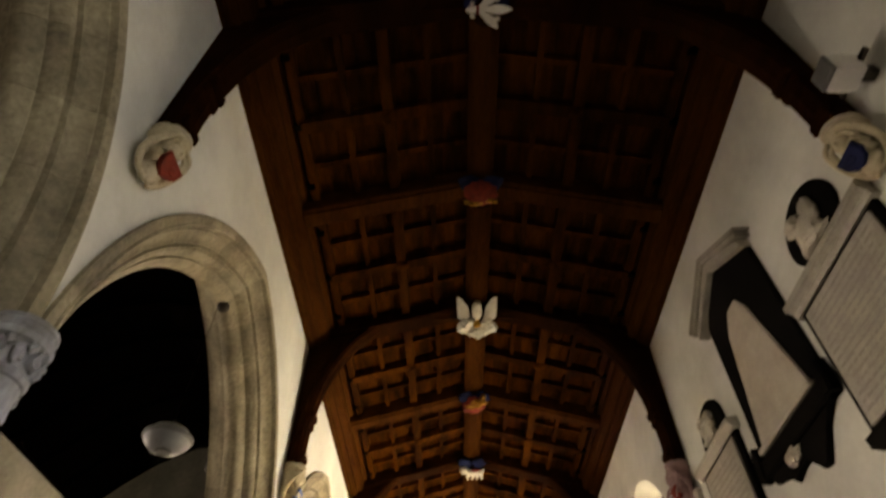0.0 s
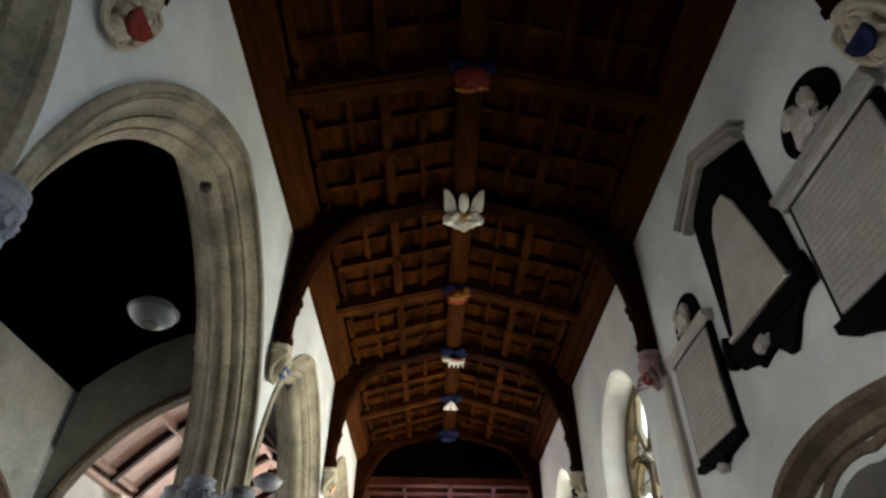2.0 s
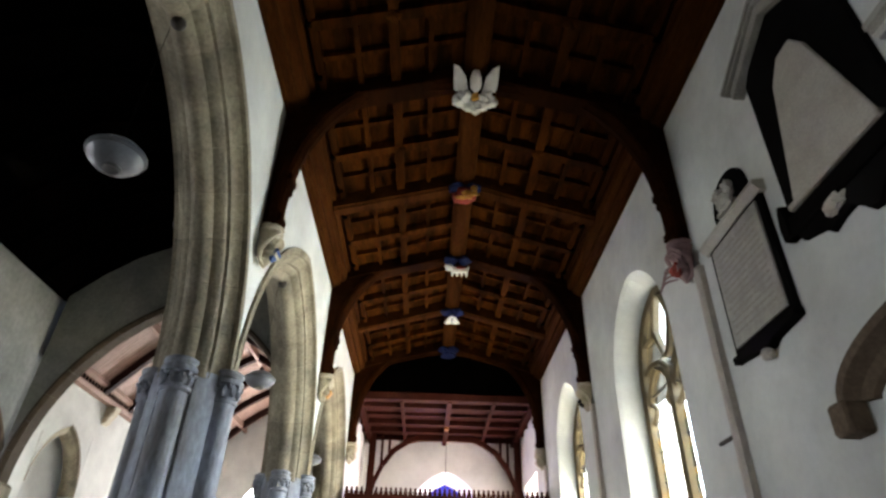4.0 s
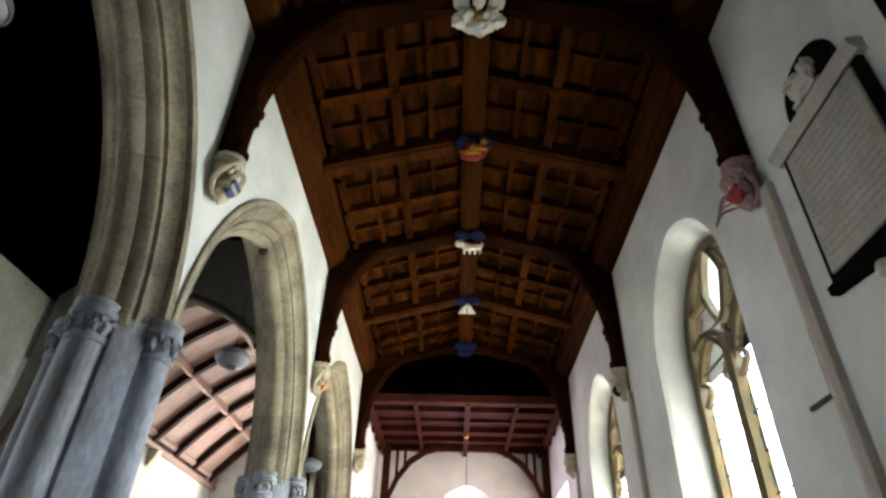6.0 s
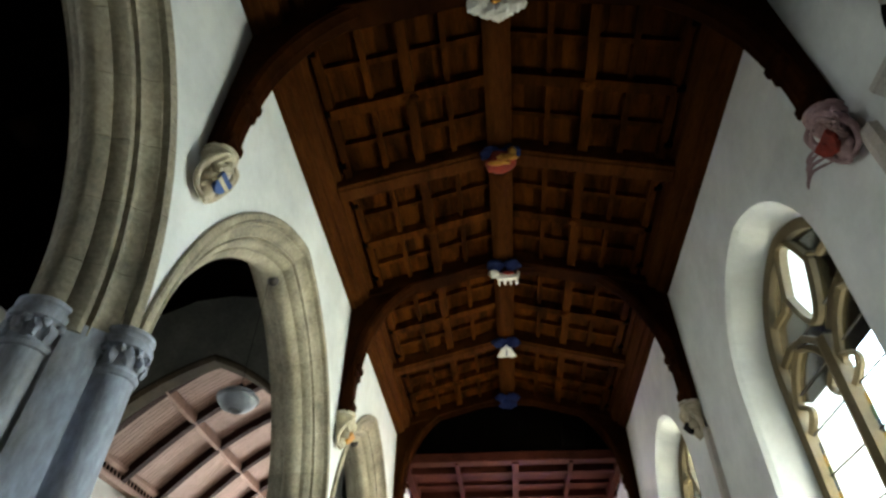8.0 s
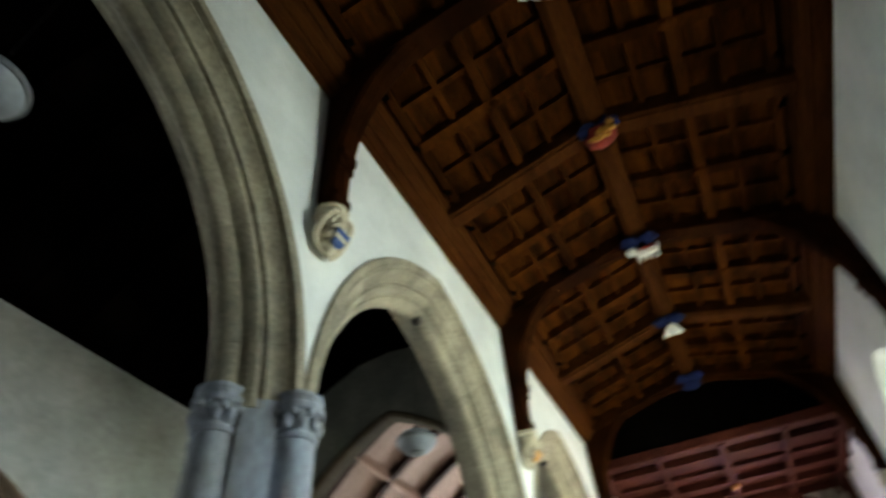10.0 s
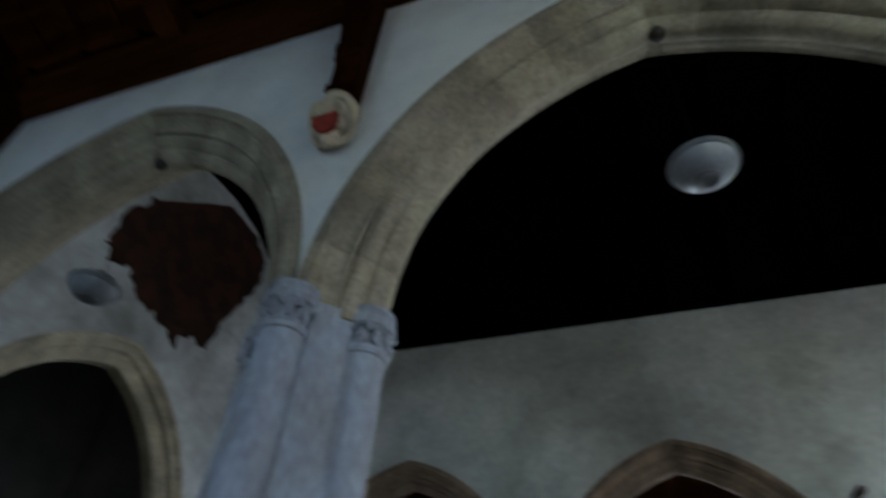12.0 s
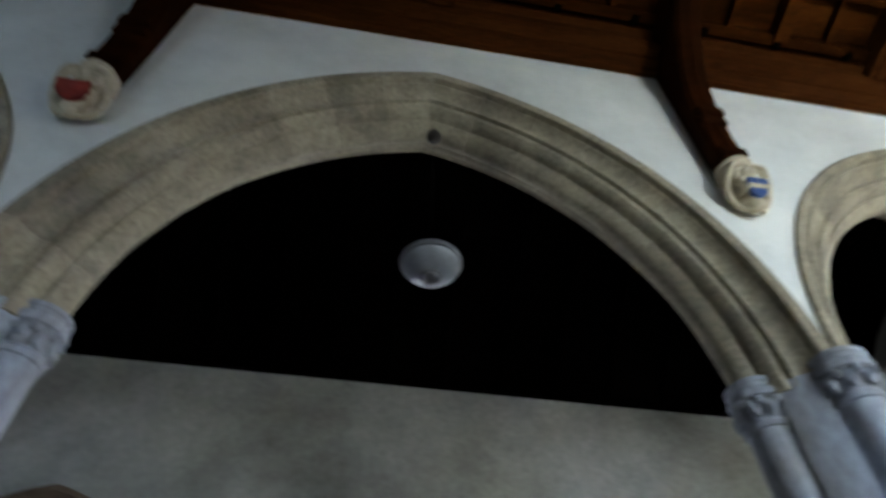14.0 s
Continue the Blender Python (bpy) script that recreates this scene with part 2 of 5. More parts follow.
def lump(bm, x, y, z, rx, ry, rz, rough=0.15, seed=0, detail=2):
    """An uneven carved lump."""
    made = bmesh.ops.create_icosphere(bm, subdivisions=detail, radius=1)["verts"]
    for v in made:
        k = 1 + rough * noise.noise(v.co * 2.2 + Vector((seed * 7.3, seed * 3.1, 1.7)))
        v.co = Vector((x + v.co.x * rx * k, y + v.co.y * ry * k, z + v.co.z * rz * k))
    return bm


def arc_half(a, h, n):
    """Half of a pointed arch from the springing (a, 0) to the apex (0, h)."""
    r = (a * a + h * h) / (2 * a)
    c = r - a
    top = math.atan2(h, c)
    return [(r * math.cos(top * i / n) - c, r * math.sin(top * i / n)) for i in range(n + 1)]


def pointed(yc, z0, a, h, n=14):
    right = arc_half(a, h, n)
    return [(yc + p, z0 + q) for p, q in right] + [(yc - p, z0 + q) for p, q in right[-2::-1]]


# ---------------------------------------------------------------- plan
BAY = 4.2
TRUSSES = [-4.2, 0.0, 4.2, 8.4, 12.6]
XL, XR = -2.2, 2.2
FLOOR = 0.2
PLATE = 6.68
SPRING = 3.42
WEST = -4.5
NAVE_X, NAVE_E = -9.2, 11.8


def soffit(x):
    return 7.08 + 0.28 * (2.0 - abs(x))


# ---- floor
bm = fresh()
box(bm, -16, 3.1, -9, 27, FLOOR - 0.3, FLOOR)
structure("floor", bm, FLOORSTONE, "worn stone flagged church floor", "floor")
bm = fresh()
box(bm, -400, 400, -400, 400, -0.6, -0.5)
structure("ground", bm, GRASS, "mown churchyard grass around the church", "ground")


def wall_over_arches(name, face, back, bays, a, h, z0, top, mat, label):
    """The wall above a row of pointed openings, from the curve of each up to the top."""
    bm = fresh()
    for yc in bays:
        curve = pointed(yc, z0, a, h, 16)
        curve = [(yc + BAY / 2, z0)] + curve + [(yc - BAY / 2, z0)]
        for x in (face, back):
            lows = [bm.verts.new((x, p, q)) for p, q in curve]
            highs = [bm.verts.new((x, p, top)) for p, q in curve]
            for i in range(len(curve) - 1):
                bm.faces.new((lows[i], lows[i + 1], highs[i + 1], highs[i]))
        f = [bm.verts.new((face, p, q)) for p, q in curve]
        g = [bm.verts.new((back, p, q)) for p, q in curve]
        for i in range(len(curve) - 1):
            bm.faces.new((f[i], f[i + 1], g[i + 1], g[i]))
    bmesh.ops.remove_doubles(bm, verts=bm.verts, dist=0.0005)
    return structure(name, bm, mat, label, "wall")


ARCH_A, ARCH_H = 2.095, 2.63
THICK = 0.62
wall_over_arches("wall_arcade", XL, XL - THICK, [-2.1, 2.1, 6.3, 10.5], ARCH_A - 0.02, ARCH_H - 0.027, SPRING, 9.2, PLASTER, "white plastered wall over the south arcade")

# arch rings: one voussoir mesh for a half, turned round the arc's centre
R_OUT = (ARCH_A ** 2 + ARCH_H ** 2) / (2 * ARCH_A)
R_C = R_OUT - ARCH_A
RING = [(-0.03, 0.0), (-0.036, 0.02), (-0.026, 0.066), (-0.036, 0.078), (-0.032, 0.088), (0.014, 0.094), (0.018, 0.102), (0.012, 0.11), (0.045, 0.125), (0.078, 0.152), (0.092, 0.18), (0.092, 0.206), (0.132, 0.212), (0.134, 0.222), (0.112, 0.23),
        (0.122, 0.256), (0.15, 0.28), (0.19, 0.292), (0.216, 0.297), (0.216, 0.306), (0.206, 0.314), (0.23, 0.342), (0.262, 0.372), (0.29, 0.382)]
RING = RING + [(THICK - u, v) for u, v in RING[::-1]]


def voussoir(a0, a1, thick_profile, r_out, r_c, cut):
    """A stone of an arch ring, for the half on the +y side, about the point (0, 0, 0) of the opening's springing."""
    bm = fresh()
    rows = []
    for k in range(4):
        a = a0 + (a1 - a0) * k / 3
        rows.append([bm.verts.new((-u, (r_out - v) * math.cos(a) - r_c, (r_out - v) * math.sin(a))) for u, v in thick_profile])
    n = len(thick_profile)
    for p, q in zip(rows, rows[1:]):
        for i in range(n):
            j = (i + 1) % n
            bm.faces.new((p[i], p[j], q[j], q[i]))
    bm.faces.new(rows[0])
    bm.faces.new(rows[-1][::-1])
    if cut:
        made = bmesh.ops.bisect_plane(bm, geom=bm.verts[:] + bm.edges[:] + bm.faces[:], plane_co=(0, 0.002, 0), plane_no=(0, -1, 0), clear_outer=True)
        edges = [e for e in made["geom_cut"] if isinstance(e, bmesh.types.BMEdge)]
        if edges:
            bmesh.ops.contextual_create(bm, geom=edges)
    bmesh.ops.recalc_face_normals(bm, faces=bm.faces)
    return bm


def arch_meshes(profile, r_out, r_c, stones, name):
    top = math.acos(r_c / r_out)
    step = top / stones
    gap = 0.0005
    made = []
    for k in range(stones):
        bm = voussoir(k * step + gap, (k + 1) * step - gap if k < stones - 1 else top + 0.02, profile, r_out, r_c, k == stones - 1)
        me = bpy.data.meshes.new(name)
        bm.to_mesh(me)
        bm.free()
        me.polygons.foreach_set("use_smooth", [True] * len(me.polygons))
        me.set_sharp_from_angle(angle=radians(28))
        made.append(me)
    return made


def place_arch(meshes, mat, x, yc, z, thick, label, turn=0.0):
    ob = thing("arch", x, yc, z, label, "arch", kind="structure")
    ob.matrix_basis = pose(x, yc, z, 0, 0, turn)
    for me in meshes:
        if not me.materials:
            me.materials.append(mat)
        for side in (0, 1):
            v = new("voussoir", me)
            v.parent = ob
            if side:
                v.matrix_basis = pose(-thick, 0, 0, 0, 0, 180)
    return ob


SOUTH_ARCH = arch_meshes(RING, R_OUT, R_C, 8, "voussoir")
for yc in (-2.1, 2.1, 6.3, 10.5):
    place_arch(SOUTH_ARCH, STONE, XL, yc, SPRING, THICK, "moulded limestone arch of the south arcade")


# ---- piers
def pier_outline(o, r, neck, n=12):
    """A clustered section: four round shafts with hollows between."""
    pts = []
    for q in range(4):
        base = q * math.pi / 2
        cx, cy = o * math.cos(base), o * math.sin(base)
        for i in range(n + 1):
            a = base + radians(-100 + 200 * i / n)
            pts.append((cx + r * math.cos(a), cy + r * math.sin(a)))
        mid = base + math.pi / 4
        for d, s in ((0.91, -0.33), (0.92, -0.318), (0.99, -0.322), (1.0, -0.2), (1.0, 0.0), (1.0, 0.2), (0.99, 0.322), (0.92, 0.318), (0.91, 0.33)):
            d *= neck / math.cos(s)
            pts.append((d * math.cos(mid + s), d * math.sin(mid + s)))
    return pts


def foliage_capital(bm, x, y, z, r, facing, seed):
    """A bell capital: a necking roll, a band of pierced leaves, and two rolls under the arch."""
    lathe(bm, [(r * 0.95, -0.235), (r * 1.10, -0.225), (r * 1.16, -0.205), (r * 1.08, -0.185), (r * 0.96, -0.175), (r * 0.96, -0.11), (r * 1.06, -0.075), (r * 1.30, -0.06), (r * 1.36, -0.035), (r * 1.28, -0.015),
               (r * 1.18, -0.008), (r * 1.20, 0.012), (r * 1.28, 0.022), (r * 1.26, 0.045), (r * 1.08, 0.06)], x, y, z, 28)
    for i in range(7):
        a = facing + radians(-114 + 38 * i)
        px, py = x + r * 1.07 * math.cos(a), y + r * 1.07 * math.sin(a)
        lump(bm, px, py, z - 0.125 + 0.008 * math.sin(seed + i * 2), r * 0.25, r * 0.25, 0.052, 0.55, seed + i, 2)
        lump(bm, x + r * 1.2 * math.cos(a + 0.3), y + r * 1.2 * math.sin(a + 0.3), z - 0.085, r * 0.2, r * 0.2, 0.026, 0.6, seed + i + 9, 2)
    return bm


def pier(x, y, label, spring=SPRING):
    ob = thing("pier", x, y, FLOOR, label, "pier", "arcade piers", "structure")
    o, r = 0.30, 0.112
    bm = fresh()
    prism(bm, [(x + p, y + q) for p, q in pier_outline(o, r, 0.30)], "z", FLOOR + 0.45, spring + 0.06)
    part("shaft", bm, PIERSTONE, ob, smooth=True)
    bm = fresh()
    for s, z0, z1 in ((1.32, 0.0, 0.2), (1.2, 0.2, 0.34), (1.1, 0.34, 0.45)):
        prism(bm, [(x + p * s, y + q * s) for p, q in pier_outline(o, r, 0.30, 6)], "z", FLOOR + z0, FLOOR + z1 - 0.001)
    part("base", bm, PIERSTONE, ob)
    for q in range(4):
        a = q * math.pi / 2
        bm = foliage_capital(fresh(), x + o * math.cos(a), y + o * math.sin(a), spring + 0.07, r, a, q + y)
        part("capital", bm, PIERSTONE, ob, "carved leaf capital", smooth=True)
    return ob


PIER_X = XL - THICK / 2
for y in (0.0, 4.2, 8.4):
    pier(PIER_X, y, "clustered grey limestone pier with leaf capitals")
for y in (-4.2, 12.6):
    pier(PIER_X, y, "half-embedded limestone respond at the arcade end")

# ---------------------------------------------------------------- south wall with windows and door
WIN_A, WIN_H, WIN_Z0, WIN_SILL = 1.08, 1.23, 4.55, 1.9
GL_A, GL_H = 0.95, 1.06
WALL_OUT = 3.1
GLASS_X = 2.58


def wall_ring(bm, x, outline, y0, y1, z0, z1):
    """A wall face at x between a rectangle and an opening's outline (from the +y springing over the top to the -y side, then along the sill)."""
    inner = [bm.verts.new((x, p, q)) for p, q in outline]
    n = len(outline)
    tops = []
    for i, (p, q) in enumerate(outline):
        if i == 0:
            tops.append((y1, q))
        elif i == n - 1:
            tops.append((y0, q))
        else:
            t = i / (n - 1)
            tops.append((y1 + (y0 - y1) * t, z1))
    tv = [bm.verts.new((x, p, q)) for p, q in tops]
    c1, c0 = bm.verts.new((x, y1, z1)), bm.verts.new((x, y0, z1))
    for i in range(n - 1):
        quad = [inner[i], inner[i + 1], tv[i + 1]]
        if i == 0:
            quad += [c1]
        if i == n - 2:
            quad = [inner[i], inner[i + 1], tv[i + 1], c0]
        quad += [tv[i]]
        bm.faces.new(quad)
    return inner


def window_bay(y0, y1, yc, sill):
    """A stretch of the south wall with a splayed pointed window in it."""
    bm = fresh()
    splay = pointed(yc, WIN_Z0, WIN_A, WIN_H, 14)
    light = pointed(yc, WIN_Z0, GL_A, GL_H, 14)
    low_in, low_gl = sill, sill + 0.35
    for x, ring, low in ((XR, splay, low_in), (WALL_OUT, light, low_gl)):
        outline = [(ring[0][0], low)] + ring + [(ring[-1][0], low)]
        wall_ring(bm, x, outline, y0, y1, FLOOR, 7.3)
        vs = [bm.verts.new((x, p, q)) for p, q in ((y0, FLOOR), (y1, FLOOR), (y1, low), (outline[0][0], low), (outline[-1][0], low), (y0, low))]
        bm.faces.new(vs)
    rings = []
    for x, ring, low in ((XR, splay, low_in), (XR + 0.05, pointed(yc, WIN_Z0, WIN_A - 0.03, WIN_H - 0.04, 14), low_in + 0.02), (GLASS_X - 0.06, light, low_gl), (WALL_OUT, light, low_gl)):
        outline = [(ring[0][0], low)] + ring + [(ring[-1][0], low)]
        rings.append([bm.verts.new((x, p, q)) for p, q in outline])
    n = len(rings[0])
    for a, b in zip(rings, rings[1:]):
        for i in range(n):
            j = (i + 1) % n
            bm.faces.new((a[i], a[j], b[j], b[i]))
    bmesh.ops.remove_doubles(bm, verts=bm.verts, dist=0.0005)
    return bm


def ribbon(bm, points, x0, x1, width, closed=False):
    """A bar of stone along a curve in the plane of the window."""
    n = len(points)
    rows = []
    for i, (p, q) in enumerate(points):
        a = points[(i - 1) % n] if closed or i else points[i]
        b = points[(i + 1) % n] if closed or i < n - 1 else points[i]
        d = Vector((b[0] - a[0], b[1] - a[1])).normalized()
        s = Vector((-d.y, d.x)) * width / 2
        rows.append([bm.verts.new(c) for c in ((x0, p, q), (x0 + 0.03, p + s.x, q + s.y), (x1, p + s.x, q + s.y), (x1, p - s.x, q - s.y), (x0 + 0.03, p - s.x, q - s.y))])
    span = range(n) if closed else range(n - 1)
    for i in span:
        a, b = rows[i], rows[(i + 1) % n]
        for k in range(5):
            bm.faces.new((a[k], a[(k + 1) % 5], b[(k + 1) % 5], b[k]))
    if not closed:
        bm.faces.new(rows[0])
        bm.faces.new(rows[-1][::-1])
    return bm


BORDER = []
for tone in (AMBERGLASS, GREENGLASS, BLUEGLASS):
    bm = fresh()
    box(bm, -0.004, 0.004, -0.016, 0.016, 0.0, 0.098)
    me = bpy.data.meshes.new("border_pane")
    bm.to_mesh(me)
    bm.free()
    me.materials.append(tone)
    BORDER.append(me)


def window(name, yc, sill, x=GLASS_X):
    ob = thing(name, x, yc, sill + 0.35, "two-light traceried window, stone darkened as if backlit, clear old glass", "window", kind="structure")
    low = sill + 0.33
    x0, x1 = x - 0.055, x + 0.055
    z0 = WIN_Z0
    bm = fresh()
    rim = pointed(yc, z0, GL_A - 0.03, GL_H - 0.04, 14)
    ribbon(bm, [(rim[0][0], low)] + rim + [(rim[-1][0], low)], x0 - 0.03, x1, 0.13)
    part("window_frame", bm, TRACERY, ob)
    bm = fresh()
    ribbon(bm, [(yc, low), (yc, z0 - 0.05)], x0 - 0.04, x1, 0.14)
    part("mullion", bm, TRACERY, ob)
    for s in (-1, 1):
        bm = fresh()
        c = yc + s * GL_A / 2
        head = pointed(c, z0 - 0.50, GL_A / 2 - 0.02, 0.62, 8)
        ribbon(bm, head, x0 + 0.01, x1 - 0.01, 0.06)
        for k in (-1, 1):
            cusp = [(c + k * (0.42 - 0.20 * math.sin(math.pi * t / 8)), z0 - 0.52 + 0.28 * t / 8) for t in range(9)]
            ribbon(bm, cusp, x0 + 0.02, x1 - 0.02, 0.045)
        part("light_head", bm, TRACERY, ob)
    bm = fresh()
    eye = []
    for k in range(28):
        a = 2 * math.pi * k / 28
        w = 0.28 * (1 - 0.12 * abs(math.sin(2 * a)))
        eye.append((yc + w * math.cos(a) * (1 - 0.25 * abs(math.sin(a))), z0 + 0.55 + 0.42 * math.sin(a)))
    ribbon(bm, eye, x0 - 0.01, x1 - 0.01, 0.06, True)
    part("quatrefoil", bm, TRACERY, ob)
    for s in (-1, 1):
        bm = fresh()
        ribbon(bm, [(yc + s * 0.10, z0 - 0.02), (yc + s * 0.34, z0 + 0.16), (yc + s * 0.60, z0 + 0.22), (yc + s * 0.88, z0 + 0.16)], x0 + 0.015, x1 - 0.015, 0.06)
        ribbon(bm, [(yc + s * 0.30, z0 + 0.62), (yc + s * 0.42, z0 + 0.52), (yc + s * 0.70, z0 + 0.52)], x0 + 0.015, x1 - 0.015, 0.05)
        part("tracery_bar", bm, TRACERY, ob)
    bar = z0 - 0.30
    for s in (-1, 1):
        bm = fresh()
        prism(bm, [(yc, low), (yc + s * (GL_A - 0.05), low), (yc + s * (GL_A - 0.05), bar), (yc, bar)], "x", x + 0.02, x + 0.026)
        pane = part("pane", bm, CLEAR, ob, "old clear leaded glass")
        pane.visible_shadow = False
    if name in ("window_1", "window_2"):
        for s in (-1, 1):
            for edge_y in (0.105, GL_A - 0.135):
                for k in range(16):
                    piece = new("border_pane", BORDER[(k * 2 + (edge_y > 0.2) + (s > 0)) % 3])
                    piece.parent = ob
                    piece.matrix_basis = pose(x + 0.012 - ob.matrix_basis.translation.x, s * edge_y + (k % 3) * 0.006, 0.02 + k * 0.105)
                    piece.visible_shadow = False
    bm = fresh()
    prism(bm, eye, "x", x + 0.02, x + 0.026)
    pane = part("pane", bm, CLEAR, ob, "clear glass in the eye of the tracery")
    pane.visible_shadow = False
    bm = fresh()
    r = ((GL_A - 0.05) ** 2 + (GL_H - 0.06) ** 2) / (2 * (GL_A - 0.05))
    cz = z0 + 0.55
    edge = []
    for k in range(28):
        a = 2 * math.pi * k / 28
        d = 0.3
        while d < 1.5:
            p, q = d * math.cos(a), cz + d * math.sin(a)
            if q < bar or (q > z0 and math.hypot(abs(p) + r - GL_A + 0.05, q - z0) > r) or abs(p) > GL_A - 0.05:
                break
            d += 0.01
        edge.append((yc + d * math.cos(a), cz + d * math.sin(a)))
    for dx in (0.02, 0.026):
        inn = [bm.verts.new((x + dx, p, q)) for p, q in eye]
        out = [bm.verts.new((x + dx, p, q)) for p, q in edge]
        for k in range(28):
            bm.faces.new((inn[k], inn[(k + 1) % 28], out[(k + 1) % 28], out[k]))
    part("side_pane", bm, DARKGLASS, ob, "dark grimy glass around the eye").visible_shadow = False
    bm = fresh()
    for s in (-1, 1):
        for k in range(7):
            z = low + 0.35 + k * 0.36
            box(bm, x + 0.005, x + 0.018, yc + s * 0.06 if s > 0 else yc - GL_A + 0.06, yc + GL_A - 0.06 if s > 0 else yc - 0.06, z, z + 0.012)
    part("saddle_bar", bm, IRON, ob, "thin iron saddle bars")
    return ob


for name, y0, y1, yc in (("wall_south_1", 4.3, 8.35, 6.05), ("wall_south_2", 8.35, 12.9, 10.25), ("wall_south_0", -4.5, 0.1, -2.2)):
    structure(name, window_bay(y0, y1, yc, WIN_SILL), PLASTER, "white plastered south wall with a deep splayed window", "wall")
window("window_1", 6.05, WIN_SILL)
window("window_2", 10.25, WIN_SILL)
window("window_3", -2.2, WIN_SILL)

# the stretch with the monuments and the doorway
DOOR_Y, DOOR_A, DOOR_H, DOOR_Z0 = 1.50, 0.80, 0.62, 2.35
bm = fresh()
ring = pointed(DOOR_Y, DOOR_Z0, DOOR_A, DOOR_H, 10)
outline = [(ring[0][0], FLOOR)] + ring + [(ring[-1][0], FLOOR)]
for x in (XR, WALL_OUT):
    wall_ring(bm, x, outline, 0.1, 4.3, FLOOR, 7.3)
a = [bm.verts.new((XR, p, q)) for p, q in outline]
b = [bm.verts.new((WALL_OUT, p, q)) for p, q in outline]
for i in range(len(outline) - 1):
    bm.faces.new((a[i], a[i + 1], b[i + 1], b[i]))
bmesh.ops.remove_doubles(bm, verts=bm.verts, dist=0.0005)
structure("wall_south_3", bm, PLASTER, "white plastered south wall hung with memorial tablets", "wall")

door = thing("door_1", 2.55, DOOR_Y, FLOOR, "closed oak plank door in a pointed doorway", "door", kind="structure")
for k in range(7):
    y0 = DOOR_Y - DOOR_A + k * 2 * DOOR_A / 7
    y1 = y0 + 2 * DOOR_A / 7 - 0.006
    def crown(y):
        t = min(abs(y - DOOR_Y), DOOR_A - 1e-4)
        r = (DOOR_A ** 2 + DOOR_H ** 2) / (2 * DOOR_A)
        return DOOR_Z0 + math.sqrt(max(0, r * r - (t + r - DOOR_A) ** 2))
    bm = fresh()
    ys = [y1 + (y0 - y1) * i / 4 for i in range(5)]
    prism(bm, [(y0, FLOOR), (y1, FLOOR)] + [(y, crown(y)) for y in ys], "x", 2.55, 2.6)
    part("plank", bm, DOORWOOD, door)
bm = fresh()
lathe(bm, [(0.05, 0), (0.05, 0.02), (0.03, 0.03)], 0, 0, 0, 14)
for v in bm.verts:
    v.co = Vector((2.55 - v.co.z, DOOR_Y + 0.55 + v.co.x, 1.2 + v.co.y))
part("door_handle", bm, IRON, door, "round iron ring handle")

bm = fresh()
HOOD_A = 1.10
hood = [(DOOR_Y + p, DOOR_Z0 + 0.56 + q * 0.36) for p, q in arc_half(HOOD_A, 1.15, 12)]
hood = hood + [(2 * DOOR_Y - p, q) for p, q in hood[-2::-1]]
rows = []
for i, (p, q) in enumerate(hood):
    g = hood[max(i - 1, 0)], hood[min(i + 1, len(hood) - 1)]
    d = Vector((g[1][0] - g[0][0], g[1][1] - g[0][1])).normalized()
    s = Vector((d.y, -d.x))
    rows.append([bm.verts.new((XR + 0.01 - u, p + s.x * v, q + s.y * v)) for u, v in ((0, 0), (0.10, 0.0), (0.16, -0.03), (0.15, -0.08), (0.07, -0.13), (0.05, -0.20), (0, -0.22))])
for a, b in zip(rows, rows[1:]):
    for k in range(7):
        bm.faces.new((a[k], a[(k + 1) % 7], b[(k + 1) % 7], b[k]))
bm.faces.new(rows[0])
bm.faces.new(rows[-1][::-1])
for e in (0, -1):
    p, q = hood[e]
    box(bm, XR - 0.16, XR + 0.005, p - 0.09, p + 0.09, q - 0.2, q - 0.0, 0.02)
structure("trim_hood_mould", bm, BROWNSTONE, "weathered stone hood mould over the south doorway", "hood mould", smooth=True)
bm = fresh()
inner = pointed(DOOR_Y, DOOR_Z0, DOOR_A, DOOR_H, 10)
inner = [(inner[0][0], FLOOR)] + inner + [(inner[-1][0], FLOOR)]
outer = pointed(DOOR_Y, DOOR_Z0, DOOR_A + 0.16, DOOR_H + 0.12, 10)
outer = [(outer[0][0], FLOOR)] + outer + [(outer[-1][0], FLOOR)]
rows = [[bm.verts.new(c) for c in ((XR - 0.015, *o), (XR - 0.02, (o[0] + i[0]) / 2, (o[1] + i[1]) / 2), (XR + 0.04, (o[0] + 2 * i[0]) / 3, (o[1] + 2 * i[1]) / 3), (XR + 0.12, i[0], i[1]), (XR + 0.12, *o))] for i, o in zip(inner, outer)]
for a, b in zip(rows, rows[1:]):
    for k in range(5):
        bm.faces.new((a[k], a[(k + 1) % 5], b[(k + 1) % 5], b[k]))
structure("trim_door_jamb", bm, BROWNSTONE, "moulded stone jambs of the south doorway", "door surround")

# west wall of the aisle
bm = fresh()
box(bm, XL - THICK, WALL_OUT, WEST - 0.7, WEST, FLOOR, 9.2)
structure("wall_west", bm, PLASTER, "plain white plastered west wall", "wall")

# ---------------------------------------------------------------- aisle roof
bm = fresh()
